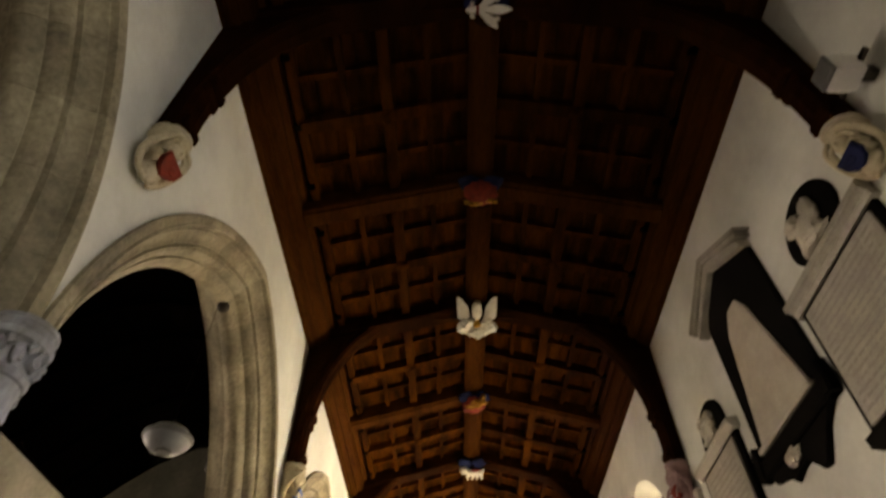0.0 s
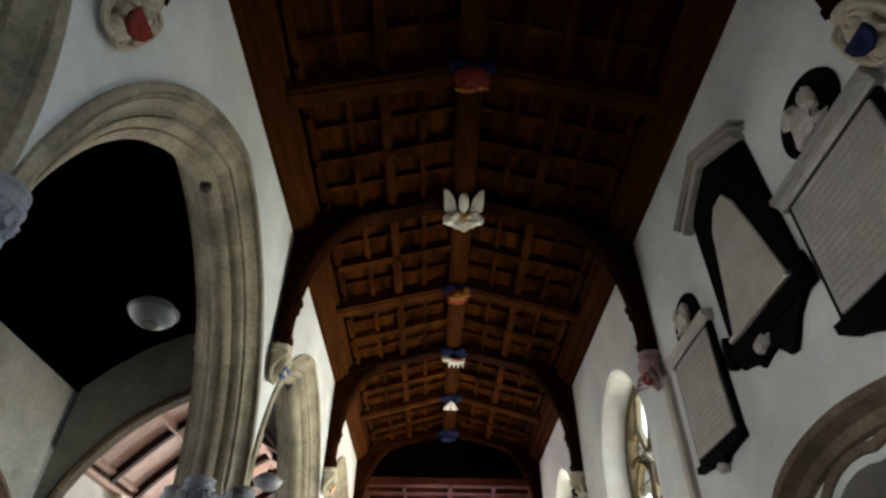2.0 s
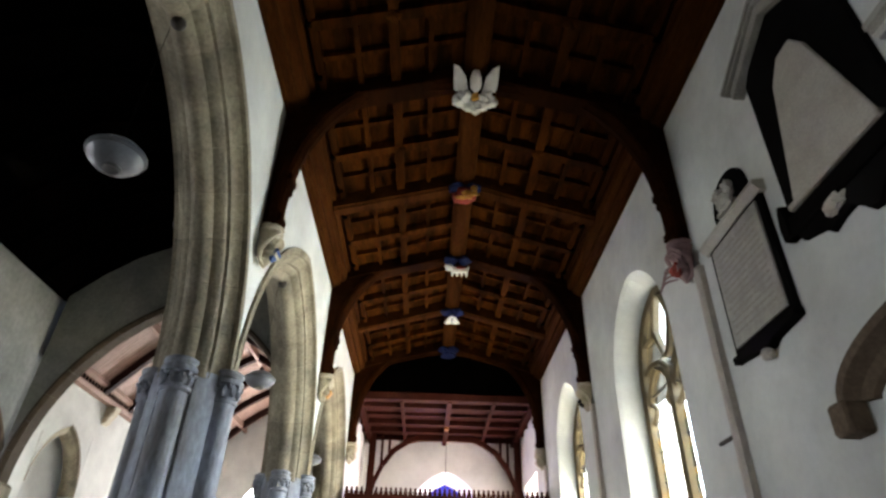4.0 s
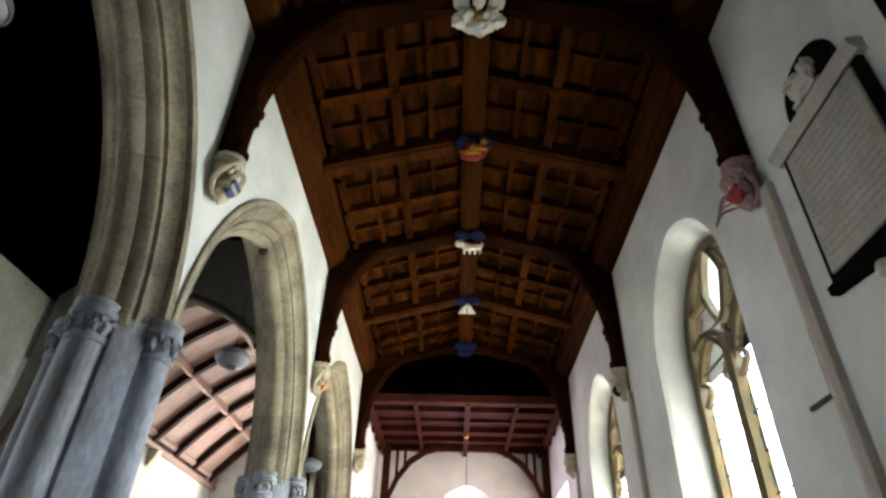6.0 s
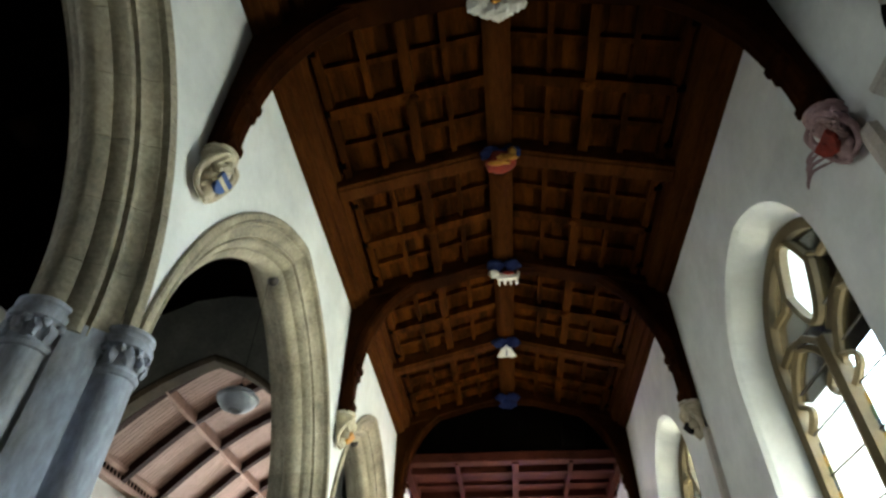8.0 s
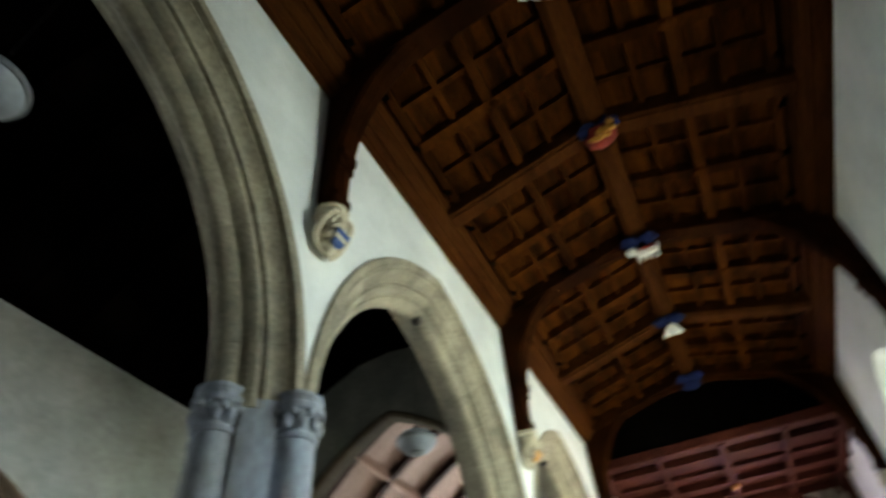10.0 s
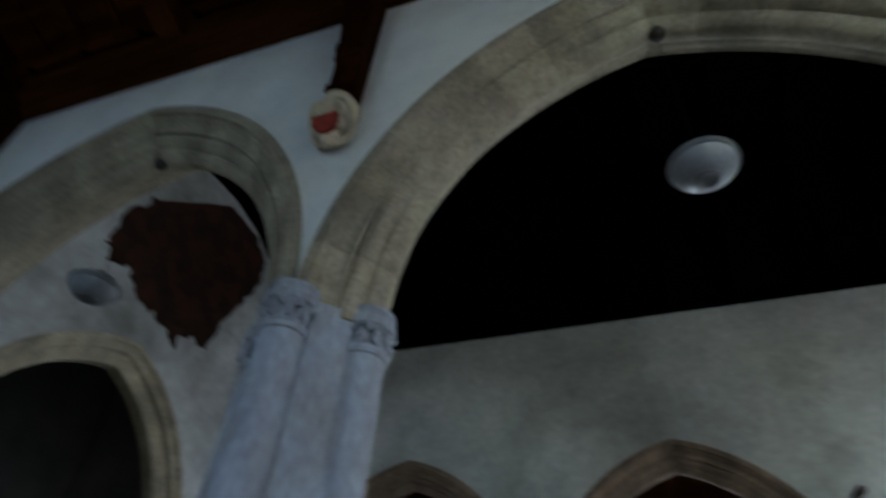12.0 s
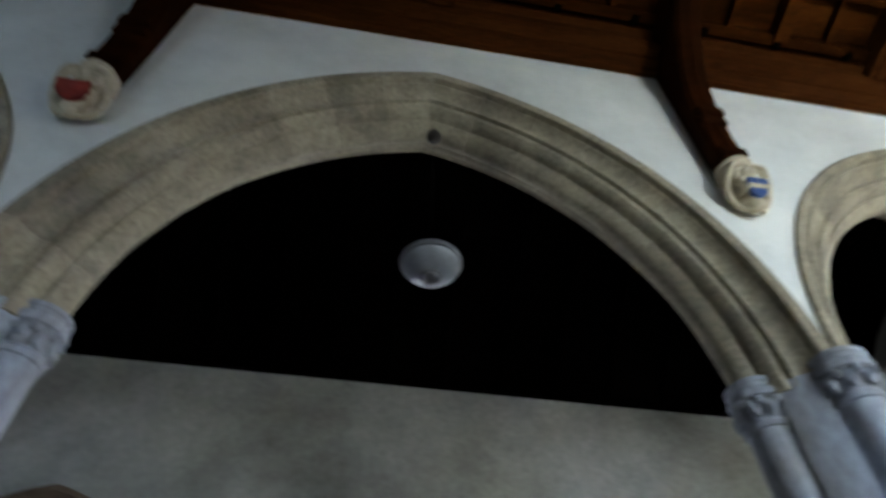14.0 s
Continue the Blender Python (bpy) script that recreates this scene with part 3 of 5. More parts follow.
for s in (-1, 1):
    vs = [bm.verts.new(c) for c in ((s * 2.6, WEST - 0.3, soffit(2.6) + 0.0), (0, WEST - 0.3, soffit(0)), (0, 12.75, soffit(0)), (s * 2.6, 12.75, soffit(2.6)))]
    bm.faces.new(vs)
    vs = [bm.verts.new(c) for c in ((s * 3.2, WEST - 0.3, soffit(3.2) + 0.25), (0, WEST - 0.3, soffit(0) + 0.25), (0, 12.75, soffit(0) + 0.25), (s * 3.2, 12.75, soffit(3.2) + 0.25))]
    bm.faces.new(vs)


def slope_bar(bm, s, x0, x1, y0, y1, drop, lift=0.01):
    """A timber lying under one slope of the roof."""
    vs = []
    for y in (y0, y1):
        for x, d in ((x0, -lift), (x1, -lift), (x1, drop), (x0, drop)):
            vs.append(bm.verts.new((s * x, y, soffit(x) - d)))
    for f in ((0, 1, 2, 3), (7, 6, 5, 4), (0, 4, 5, 1), (1, 5, 6, 2), (2, 6, 7, 3), (3, 7, 4, 0)):
        bm.faces.new([vs[i] for i in f])


COLS = [0.17, 0.55, 0.96, 1.37, 1.76]
for y0 in [-4.2 + 2.1 * k for k in range(8)]:
    a, b = y0 + 0.14, y0 + 1.96
    mid = y0 + 1.05
    for s in (-1, 1):
        slope_bar(bm, s, 0.15, 1.80, mid - 0.065, mid + 0.065, 0.15)
        slope_bar(bm, s, COLS[2] - 0.055, COLS[2] + 0.055, a, b, 0.14)
        for c in (COLS[1], COLS[3]):
            slope_bar(bm, s, c - 0.03, c + 0.03, a, b, 0.095)
        for r in ((a + mid - 0.065) / 2, (b + mid + 0.065) / 2):
            slope_bar(bm, s, 0.15, 1.80, r - 0.03, r + 0.03, 0.09)
        slope_bar(bm, s, 1.76, 1.84, a, b, 0.12)
bmesh.ops.recalc_face_normals(bm, faces=bm.faces)
plank = random.Random(7)
for y0 in [-4.2 + 2.1 * k for k in range(8)]:
    a, b, mid = y0 + 0.14, y0 + 1.96, y0 + 1.05
    cuts = [a, (a + mid - 0.065) / 2, mid, (b + mid + 0.065) / 2, b]
    for s in (-1, 1):
        for c0, c1 in zip(COLS, COLS[1:]):
            for d0, d1 in zip(cuts, cuts[1:]):
                for k in range(3):
                    x0 = c0 + (c1 - c0) * k / 3
                    slope_bar(bm, s, x0 + 0.002, x0 + (c1 - c0) / 3 - 0.002, d0, d1, plank.uniform(0.008, 0.022))
for y0 in [-4.2 + 2.1 * k for k in range(8)]:
    for s in (-1, 1):
        for k in range(3):
            lump(bm, s * COLS[2] + 0.05 * (k - 1), y0 + 1.05 + 0.03 * (k % 2), soffit(COLS[2]) - 0.155, 0.06, 0.06, 0.022, 0.5, k + y0, 1)
structure("ceiling", bm, OAKBOARD, "panelled oak aisle roof with moulded ribs", "roof")

bm = fresh()
prism(bm, [(-0.14, 7.75), (-0.15, 7.46), (-0.10, 7.42), (-0.06, 7.40), (0.06, 7.40), (0.10, 7.42), (0.15, 7.46), (0.14, 7.75)], "y", WEST, 12.7)
structure("trim_ridge_beam", bm, RIDGEOAK, "heavy moulded oak ridge beam", "beam")

for s in (-1, 1):
    bm = fresh()
    prof = [(2.25, 6.68), (2.14, 6.68), (2.12, 6.72), (2.06, 6.74), (2.05, 6.80), (1.98, 6.82), (1.95, 6.88), (1.95, 6.98), (1.90, 7.0), (1.88, 7.25), (2.25, 7.25)]
    prism(bm, [(s * p, q) for p, q in prof], "y", WEST, 12.75)
    structure("trim_wall_plate", bm, RIDGEOAK, "moulded oak wall plate under the roof", "wall plate")

# square mortices in the strip above each plate: black blocks painted as their shade
bm = fresh()
for s in (-1, 1):
    for k in range(8):
        y0 = -4.2 + 2.1 * k
        for i in range(3):
            y = y0 + 0.32 + 0.72 * i
            box(bm, s * 1.84 - 0.03, s * 1.84 + 0.05, y - 0.03, y + 0.03, 6.99, 7.05)
structure("trim_mortice_shade", bm, SHADEWOOD, "black blocks for the shade in mortices along the wall plate", "pegs")


def smooth_line(points, n):
    """A smooth curve through points, with n steps between each two."""
    out = []
    for i in range(len(points) - 1):
        p0, p1, p2, p3 = (Vector(points[max(0, min(len(points) - 1, i + k))]) for k in (-1, 0, 1, 2))
        for k in range(n):
            t = k / n
            out.append(tuple(0.5 * (2 * p1 + (p2 - p0) * t + (2 * p0 - 5 * p1 + 4 * p2 - p3) * t * t + (3 * p1 - p0 - 3 * p2 + p3) * t ** 3)))
    return out + [points[-1]]


def truss(y, label):
    """An arch-braced truss: curved braces from wall posts, and two principal rafters."""
    ob = thing("roof_truss", 0, y, 5.1, label, "roof truss", "arch-braced trusses", "structure")
    w = 0.12
    inner = [(2.04, 5.10), (2.035, 5.55), (1.96, 6.05), (1.86, 6.35), (1.66, 6.72), (1.38, 7.02), (1.05, 7.17), (0.65, 7.26), (0.0, 7.33)]
    inner = smooth_line(inner, 4)
    for s in (-1, 1):
        bm = fresh()
        outline = [(s * p, q) for p, q in inner] + [(0, soffit(0) - 0.12)] + [(s * 1.2, soffit(1.2) - 0.08), (s * 2.0, 6.95), (s * 2.195, 6.7), (s * 2.195, 5.10)]
        prism(bm, outline, "y", y - w + 0.03, y + w - 0.03)
        part("brace", bm, OAK, ob)
        bm = fresh()
        rows = []
        for i, (p, q) in enumerate(inner):
            a, b = Vector(inner[max(i - 1, 0)]), Vector(inner[min(i + 1, len(inner) - 1)])
            d = (b - a).normalized()
            o = Vector((d.y, -d.x)) * (1 if d.y >= 0 else 1)
            rows.append([bm.verts.new((s * (p + o.x * e), y + f, q + o.y * e)) for f, e in ((-w + 0.02, 0.10), (-w, 0.08), (-w, 0.02), (-w + 0.03, -0.012), (-0.03, -0.014), (0.0, -0.03), (0.03, -0.014), (w - 0.03, -0.012), (w, 0.02), (w, 0.08), (w - 0.02, 0.10))])
        for a, b in zip(rows, rows[1:]):
            for k in range(11):
                bm.faces.new((a[k], a[(k + 1) % 11], b[(k + 1) % 11], b[k]))
        bm.faces.new(rows[0])
        bm.faces.new(rows[-1][::-1])
        part("moulding", bm, OAK, ob, smooth=True)
        bm = fresh()
        for z, d in ((5.74, 0.055), (5.64, 0.03), (5.22, 0.02)):
            box(bm, s * 2.02 - d, s * 2.02 + d, y - w + 0.01, y + w - 0.01, z - 0.05, z + 0.05, 0.02)
        part("carved_knop", bm, OAK, ob)
        bm = fresh()
        beam(bm, (s * 0.12, y, soffit(0.12) + 0.02), (s * 2.1, y, soffit(2.1) + 0.02), 0.27, 0.24)
        part("principal_rafter", bm, OAK, ob)
    return ob


for y in TRUSSES:
    truss(y, "arch-braced dark oak roof truss on stone corbels")
for y in (-2.1, 2.1, 6.3, 10.5):
    ob = thing("intermediate_rafter", 0, y, 7.0, "moulded oak intermediate rafter pair", "rafter", "intermediate rafters", "structure")
    for s in (-1, 1):
        bm = fresh()
        beam(bm, (s * 0.12, y, soffit(0.12) + 0.02), (s * 2.0, y, soffit(2.0) + 0.02), 0.25, 0.24)
        beam(bm, (s * 0.12, y, soffit(0.12) - 0.2), (s * 1.95, y, soffit(1.95) - 0.2), 0.16, 0.05)
        part("rafter", bm, RIDGEOAK, ob)


# ---------------------------------------------------------------- corbels and bosses
def tube(bm, points, radius, sides=8):
    """A round bar along a smooth run of points, thinning at both ends."""
    n = len(points)
    rings = []
    for i, p in enumerate(points):
        p = Vector(p)
        d = (Vector(points[min(i + 1, n - 1)]) - Vector(points[max(i - 1, 0)])).normalized()
        u = d.cross(Vector((0.31, 0.17, 0.94))).normalized()
        v = d.cross(u)
        r = radius * (0.35 + 0.65 * math.sin(math.pi * (i + 0.6) / (n + 0.2)))
        rings.append([bm.verts.new(p + u * r * math.cos(2 * math.pi * k / sides) + v * r * math.sin(2 * math.pi * k / sides)) for k in range(sides)])
    for a, b in zip(rings, rings[1:]):
        for k in range(sides):
            bm.faces.new((a[k], a[(k + 1) % sides], b[(k + 1) % sides], b[k]))
    bm.faces.new(rings[0][::-1])
    bm.faces.new(rings[-1])
    return bm


def corbel(s, y, shield, stone, label):
    """A tapering bracket with a ring moulding, a carved head with drapery, and a painted shield held below it."""
    x = s * 2.2
    ob = thing("corbel", x, y, 4.66, label, "corbel", "carved corbels under the trusses")
    bm = fresh()
    lathe(bm, [(0.015, 0.0), (0.04, 0.025), (0.07, 0.10), (0.092, 0.20), (0.10, 0.31), (0.105, 0.345), (0.122, 0.36), (0.128, 0.378), (0.12, 0.396), (0.108, 0.402), (0.112, 0.418), (0.126, 0.428), (0.124, 0.445), (0.02, 0.455)], x - s * 0.085, y, 4.665, 28, 1.12, 1.0)
    part("block", bm, stone, ob, smooth=True)
    bm = fresh()
    lump(bm, x - s * 0.175, y, 4.945, 0.046, 0.05, 0.062, 0.25, y + s, 3)
    lump(bm, x - s * 0.215, y, 4.935, 0.016, 0.012, 0.02, 0.2, y, 2)
    lump(bm, x - s * 0.165, y, 4.985, 0.05, 0.06, 0.035, 0.5, y + 3, 3)
    part("head", bm, stone, ob, smooth=True)
    for k in (-1, 1):
        bm = fresh()
        for m in range(4):
            lump(bm, x - s * (0.06 + 0.036 * m), y + k * (0.105 - 0.014 * m), 4.90 - 0.05 * abs(m - 1.2), 0.028, 0.024, 0.052, 0.6, y + k + m, 2)
        part("wing", bm, stone, ob, smooth=True)
        bm = fresh()
        lump(bm, x - s * 0.13, y + k * 0.085, 4.81, 0.05, 0.024, 0.045, 0.5, y + k + 8, 2)
        lump(bm, x - s * 0.08, y + k * 0.06, 4.745, 0.045, 0.022, 0.04, 0.5, y + k + 6, 2)
        part("drapery", bm, stone, ob, smooth=True)
        bm = fresh()
        tube(bm, smooth_line([(x - s * 0.20, y + k * 0.05, 5.03), (x - s * 0.205, y + k * 0.11, 4.985), (x - s * 0.14, y + k * 0.145, 4.90), (x - s * 0.075, y + k * 0.135, 4.80), (x - s * 0.06, y + k * 0.075, 4.71), (x - s * 0.09, y + k * 0.02, 4.67)], 4), 0.026)
        tube(bm, smooth_line([(x - s * 0.19, y + k * 0.03, 4.99), (x - s * 0.195, y + k * 0.085, 4.95), (x - s * 0.165, y + k * 0.10, 4.885), (x - s * 0.18, y + k * 0.075, 4.85)], 4), 0.018)
        part("scroll", bm, stone, ob, smooth=True)
        if stone is PINKCARVED:
            for m in range(4):
                bm = fresh()
                z = 4.93 - 0.06 * m
                tube(bm, smooth_line([(x - s * 0.12, y + k * 0.10, z), (x - s * (0.17 + 0.02 * m), y + k * 0.17, z - 0.01), (x - s * (0.20 + 0.02 * m), y + k * (0.22 + 0.01 * (m % 2)), z - 0.05), (x - s * (0.19 + 0.03 * m), y + k * 0.235, z - 0.11)], 4), 0.013, 6)
                part("leaf_spray", bm, stone, ob, "thin curling carved leaf", smooth=True)
        bm = fresh()
        lump(bm, x - s * 0.185, y + k * 0.095, 4.855, 0.024, 0.022, 0.026, 0.4, y + k + 5, 2)
        part("cuff", bm, stone, ob, smooth=True)
    bm = fresh()
    if shield in (RED, BLUE):
        prism(bm, [(y - 0.09, 0.055), (y + 0.09, 0.055), (y + 0.092, -0.01), (y + 0.06, -0.055), (y, -0.08), (y - 0.06, -0.055), (y - 0.092, -0.01)], "x", -0.02, 0.02, 0.008)
        lump(bm, s * -0.015, y + 0.02, 0.0, 0.014, 0.05, 0.03, 0.5, y, 2)
    else:
        prism(bm, [(y - 0.07, 0.06), (y + 0.07, 0.06), (y + 0.075, 0.0), (y + 0.045, -0.06), (y, -0.08), (y - 0.045, -0.06), (y - 0.075, 0.0)], "x", -0.018, 0.018, 0.008)
    bm.transform(Matrix.Translation((x - s * 0.185, 0, 4.79)) @ Matrix.Rotation(-s * radians(34), 4, "Y"))
    plate = part("shield", bm, shield, ob, "painted heraldic shield")
    if shield is SKYBLUE:
        bm = fresh()
        prism(bm, [(y - 0.072, 0.018), (y + 0.072, 0.018), (y + 0.07, -0.012), (y - 0.07, -0.012)], "x", -0.022, 0.022, 0.003)
        bm.transform(Matrix.Translation((x - s * 0.185, 0, 4.79)) @ Matrix.Rotation(-s * radians(34), 4, "Y"))
        part("band", bm, stone, plate, "pale band across the shield")
    return ob


for y, left, right in ((-4.2, BLUE, RED), (0.0, RED, BLUE), (4.2, SKYBLUE, RED), (8.4, GOLD, SLATE), (12.6, CARVED, CARVED)):
    names = {RED: "red", BLUE: "dark blue", SKYBLUE: "light blue", GOLD: "gilded", SLATE: "black", CARVED: "plain"}
    corbel(-1, y, left, CARVED, f"carved cream stone corbel with a {names[left]} shield")
    corbel(1, y, right, PINKCARVED if y == 4.2 else CARVED, f"carved stone corbel with a {names[right]} shield")


def boss(y, kind):
    """A painted carving on the ridge, turned towards someone who walks up the aisle."""
    words = {"red": "red domed roof boss with a gilt rim", "gold": "red and gilded carved roof boss", "beast": "white beast roof boss with a red saddle on blue", "star": "white pointed roof boss on blue", "blue": "dark blue carved roof boss",
             "fleur": "white lily roof boss on a blue panel", "angel": "white carved angel roof boss with raised wings"}[kind]
    z = 7.24
    ob = thing("roof_boss", 0, y, z, words, "roof boss", "painted roof bosses")
    c, d = math.cos(radians(55)), math.sin(radians(55))
    turn = Matrix(((1, 0, 0, 0), (0, -d, -c, y - 0.05), (0, c, -d, z), (0, 0, 0, 1)))

    def add(name, bm, mat, label=""):
        bm.transform(turn)
        part(name, bm, mat, ob, label, smooth=True)

    bm = fresh()
    lump(bm, 0, -0.02, -0.09, 0.15, 0.16, 0.10, 0.2, y, 2)
    add("root", bm, OAK)
    if kind == "angel":
        for s in (-1, 1):
            bm = fresh()
            prism(bm, [(s * 0.09, 0.0), (s * 0.24, -0.03), (s * 0.27, 0.10), (s * 0.275, 0.29), (s * 0.20, 0.26), (s * 0.12, 0.15)], "z", -0.02, 0.03, 0.012)
            for k in range(4):
                lump(bm, s * (0.14 + 0.035 * k), 0.03 + 0.02 * k, 0.035, 0.022, 0.06 + 0.015 * k, 0.012, 0.3, k, 2)
            add("wing", bm, WHITEPAINT, "feathered white wing")
        bm = fresh()
        lump(bm, 0, 0.10, 0.05, 0.07, 0.13, 0.06, 0.3, 2, 3)
        lump(bm, 0, 0.17, 0.08, 0.045, 0.055, 0.05, 0.2, 9, 2)
        for k, (px, py) in enumerate(((-0.13, -0.08), (0.13, -0.08), (-0.19, -0.14), (0.19, -0.14), (-0.07, -0.19), (0.07, -0.19), (0, -0.21))):
            lump(bm, px, py, 0.03, 0.085, 0.075, 0.06, 0.5, k, 3)
        add("figure", bm, WHITEPAINT)
        bm = fresh()
        lump(bm, 0, -0.08, 0.06, 0.05, 0.06, 0.03, 0.5, 3, 2)
        add("gilt_book", bm, GOLD, "small gilded centre")
        return ob
    bm = fresh()
    if kind == "fleur":
        prism(bm, [(-0.20, -0.02), (0.20, -0.02), (0.22, 0.26), (-0.22, 0.26)], "z", -0.08, -0.02, 0.02)
    else:
        lump(bm, -0.12, 0.11, -0.02, 0.12, 0.085, 0.06, 0.5, y, 3)
        lump(bm, 0.12, 0.11, -0.02, 0.12, 0.085, 0.06, 0.5, y + 1, 3)
    add("ground", bm, BLUE, "dark blue painted ground")
    bm = fresh()
    if kind in ("red", "gold"):
        lump(bm, 0, 0.0, 0.0, 0.19, 0.14, 0.11, 0.25, y, 3)
        add("dome", bm, RED)
        bm = fresh()
        if kind == "gold":
            lump(bm, 0.07, 0.06, 0.08, 0.12, 0.045, 0.05, 0.7, 4, 3)
            lump(bm, -0.02, 0.0, 0.10, 0.12, 0.03, 0.03, 0.7, 5, 3)
            lump(bm, 0.14, 0.13, 0.04, 0.05, 0.05, 0.04, 0.6, 6, 2)
        else:
            for k in range(7):
                lump(bm, -0.16 + 0.053 * k, -0.10 - 0.02 * math.sin(k), 0.05, 0.03, 0.025, 0.03, 0.4, k, 2)
        add("gilt_leaf", bm, GOLD, "gilded carving")
    elif kind == "beast":
        lump(bm, 0.04, -0.06, 0.04, 0.16, 0.06, 0.06, 0.3, 3, 3)
        lump(bm, -0.15, 0.0, 0.05, 0.075, 0.06, 0.06, 0.4, 5, 3)
        for k in range(4):
            lump(bm, -0.08 + 0.085 * k, -0.135, 0.04, 0.02, 0.055, 0.025, 0.3, k, 2)
        lump(bm, 0.20, -0.02, 0.03, 0.018, 0.05, 0.02, 0.2, 8, 1)
        add("beast", bm, WHITEPAINT)
        bm = fresh()
        lump(bm, 0.06, 0.01, 0.07, 0.09, 0.028, 0.03, 0.3, 2, 2)
        add("saddle", bm, RED, "red saddle cloth")
    elif kind == "star":
        for k in range(5):
            a = math.pi * (k / 4)
            lump(bm, 0.08 * math.cos(a), -0.09 + 0.09 * math.sin(a), 0.03, 0.045, 0.06, 0.035, 0.3, k, 2)
        lump(bm, 0, -0.05, 0.02, 0.12, 0.05, 0.04, 0.3, 4, 2)
        prism(bm, [(-0.17, -0.13), (0.17, -0.13), (0.11, -0.03), (0.0, 0.09), (-0.11, -0.03)], "z", 0.01, 0.06, 0.012)
        add("star", bm, WHITEPAINT)
        bm = fresh()
        prism(bm, [(-0.012, -0.10), (0.012, -0.10), (0.008, 0.02), (-0.008, 0.02)], "z", 0.05, 0.066, 0.002)
        add("slit", bm, BLUE, "dark slit in the middle")
    elif kind == "fleur":
        def petal(length, wide, turn_by, px, py, bend):
            rows = []
            for k in range(9):
                t = k / 8
                half = wide * (0.28 + 1.1 * math.sin(math.pi * min(1, t * 0.92 + 0.05)) ** 1.3 * t) * (1 - t ** 6)
                cx, cy = length * t, bend * math.sin(math.pi * t * 0.5)
                rows.append(((cx, cy + half + 0.004), (cx, cy - half - 0.004)))
            outline = [p for p, _ in rows] + [q for _, q in rows[::-1]]
            c, d = math.cos(turn_by), math.sin(turn_by)
            prism(bm, [(px + c * p - d * q, py + d * p + c * q) for p, q in outline], "z", 0.0, 0.045, 0.01)
        petal(0.30, 0.042, 0.0, -0.07, -0.06, 0.0)
        petal(0.22, 0.042, 1.0, -0.075, -0.05, -0.06)
        petal(0.22, 0.042, -1.0, -0.075, -0.07, 0.06)
        petal(0.13, 0.035, math.pi, -0.06, -0.06, 0.0)
        for k in (-1, 1):
            lump(bm, -0.13, -0.06 + k * 0.055, 0.025, 0.022, 0.02, 0.02, 0.3, 2 + k, 2)
            lump(bm, 0.09, -0.06 + k * 0.085, 0.045, 0.03, 0.022, 0.02, 0.3, 4 + k, 2)
        add("lily", bm, WHITEPAINT)
        bm = fresh()
        prism(bm, [(-0.095, -0.095), (-0.07, -0.095), (-0.07, -0.025), (-0.095, -0.025)], "z", 0.0, 0.055, 0.006)
        add("tie", bm, RED, "red band round the lily")
    else:
        lump(bm, 0, -0.02, 0.0, 0.16, 0.10, 0.09, 0.5, 8, 3)
        add("leaves", bm, BLUE)
    return ob


for y, kind in ((-4.2, "blue"), (-2.1, "gold"), (0.0, "fleur"), (2.1, "red"), (4.2, "angel"), (6.3, "gold"), (8.4, "beast"), (10.5, "star"), (12.5, "blue")):
    boss(y, kind)

# ---------------------------------------------------------------- pendant lamps under the arches
def pendant(y):
    x, z = PIER_X - 0.04, 4.268
    ob = thing("pendant_lamp", x, y, z, "grey opal glass bowl pendant lamp, unlit, on a cord", "pendant lamp", "pendant lamps under the arches")
    bm = fresh()
    lathe(bm, [(0.03, 0.105), (0.075, 0.098), (0.135, 0.07), (0.172, 0.03), (0.182, 0.022)], x, y, z, 40)
    part("shade", bm, OPAL, ob, smooth=True)
    bm = fresh()
    lathe(bm, [(0.181, 0.024), (0.190, 0.018), (0.192, 0.0), (0.186, -0.014), (0.178, -0.016)], x, y, z, 40)
    part("rim", bm, BULB, ob, "dull metal rim round the bowl", smooth=True)
    bm = fresh()
    lathe(bm, [(0.178, -0.012), (0.166, -0.04), (0.125, -0.082), (0.08, -0.10), (0.062, -0.104)], x, y, z, 40)
    part("bowl", bm, OPAL, ob, smooth=True)
    bm = fresh()
    lathe(bm, [(0.064, -0.098), (0.066, -0.112), (0.052, -0.118), (0.04, -0.110), (0.015, -0.108)], x, y, z, 24)
    part("foot", bm, BULB, ob, "grey boss at the bowl's foot", smooth=True)
    bm = fresh()
    lathe(bm, [(0.03, 0.09), (0.03, 0.14), (0.012, 0.16), (0.0025, 0.17), (0.0025, 1.38)], x, y, z, 8)
    part("cord", bm, SLATE, ob)
    return ob


for y in (-2.08, 2.15, 6.33, 10.5):
    pendant(y)
    bm = fresh()
    lathe(bm, [(0.03, 0.06), (0.055, 0.05), (0.06, 0.0), (0.04, -0.03), (0.02, -0.04)], XL - 0.30, y, SPRING + ARCH_H - 0.42, 14)
    tagged(mesh_object("lamp_hook_boss", bm, IRON, True), "dark iron hook plate at the arch crown", "hook plate", "hook plates")


# ---------------------------------------------------------------- nave, seen through the arcade
NORTH = NAVE_X
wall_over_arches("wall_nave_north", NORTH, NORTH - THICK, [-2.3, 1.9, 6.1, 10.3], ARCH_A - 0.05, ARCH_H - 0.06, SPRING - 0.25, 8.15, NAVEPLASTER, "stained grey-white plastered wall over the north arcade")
# Same stone as the south arcade, darkened for the dimmer light here.
NORTH_ARCH = arch_meshes(RING, R_OUT, R_C, 8, "voussoir")
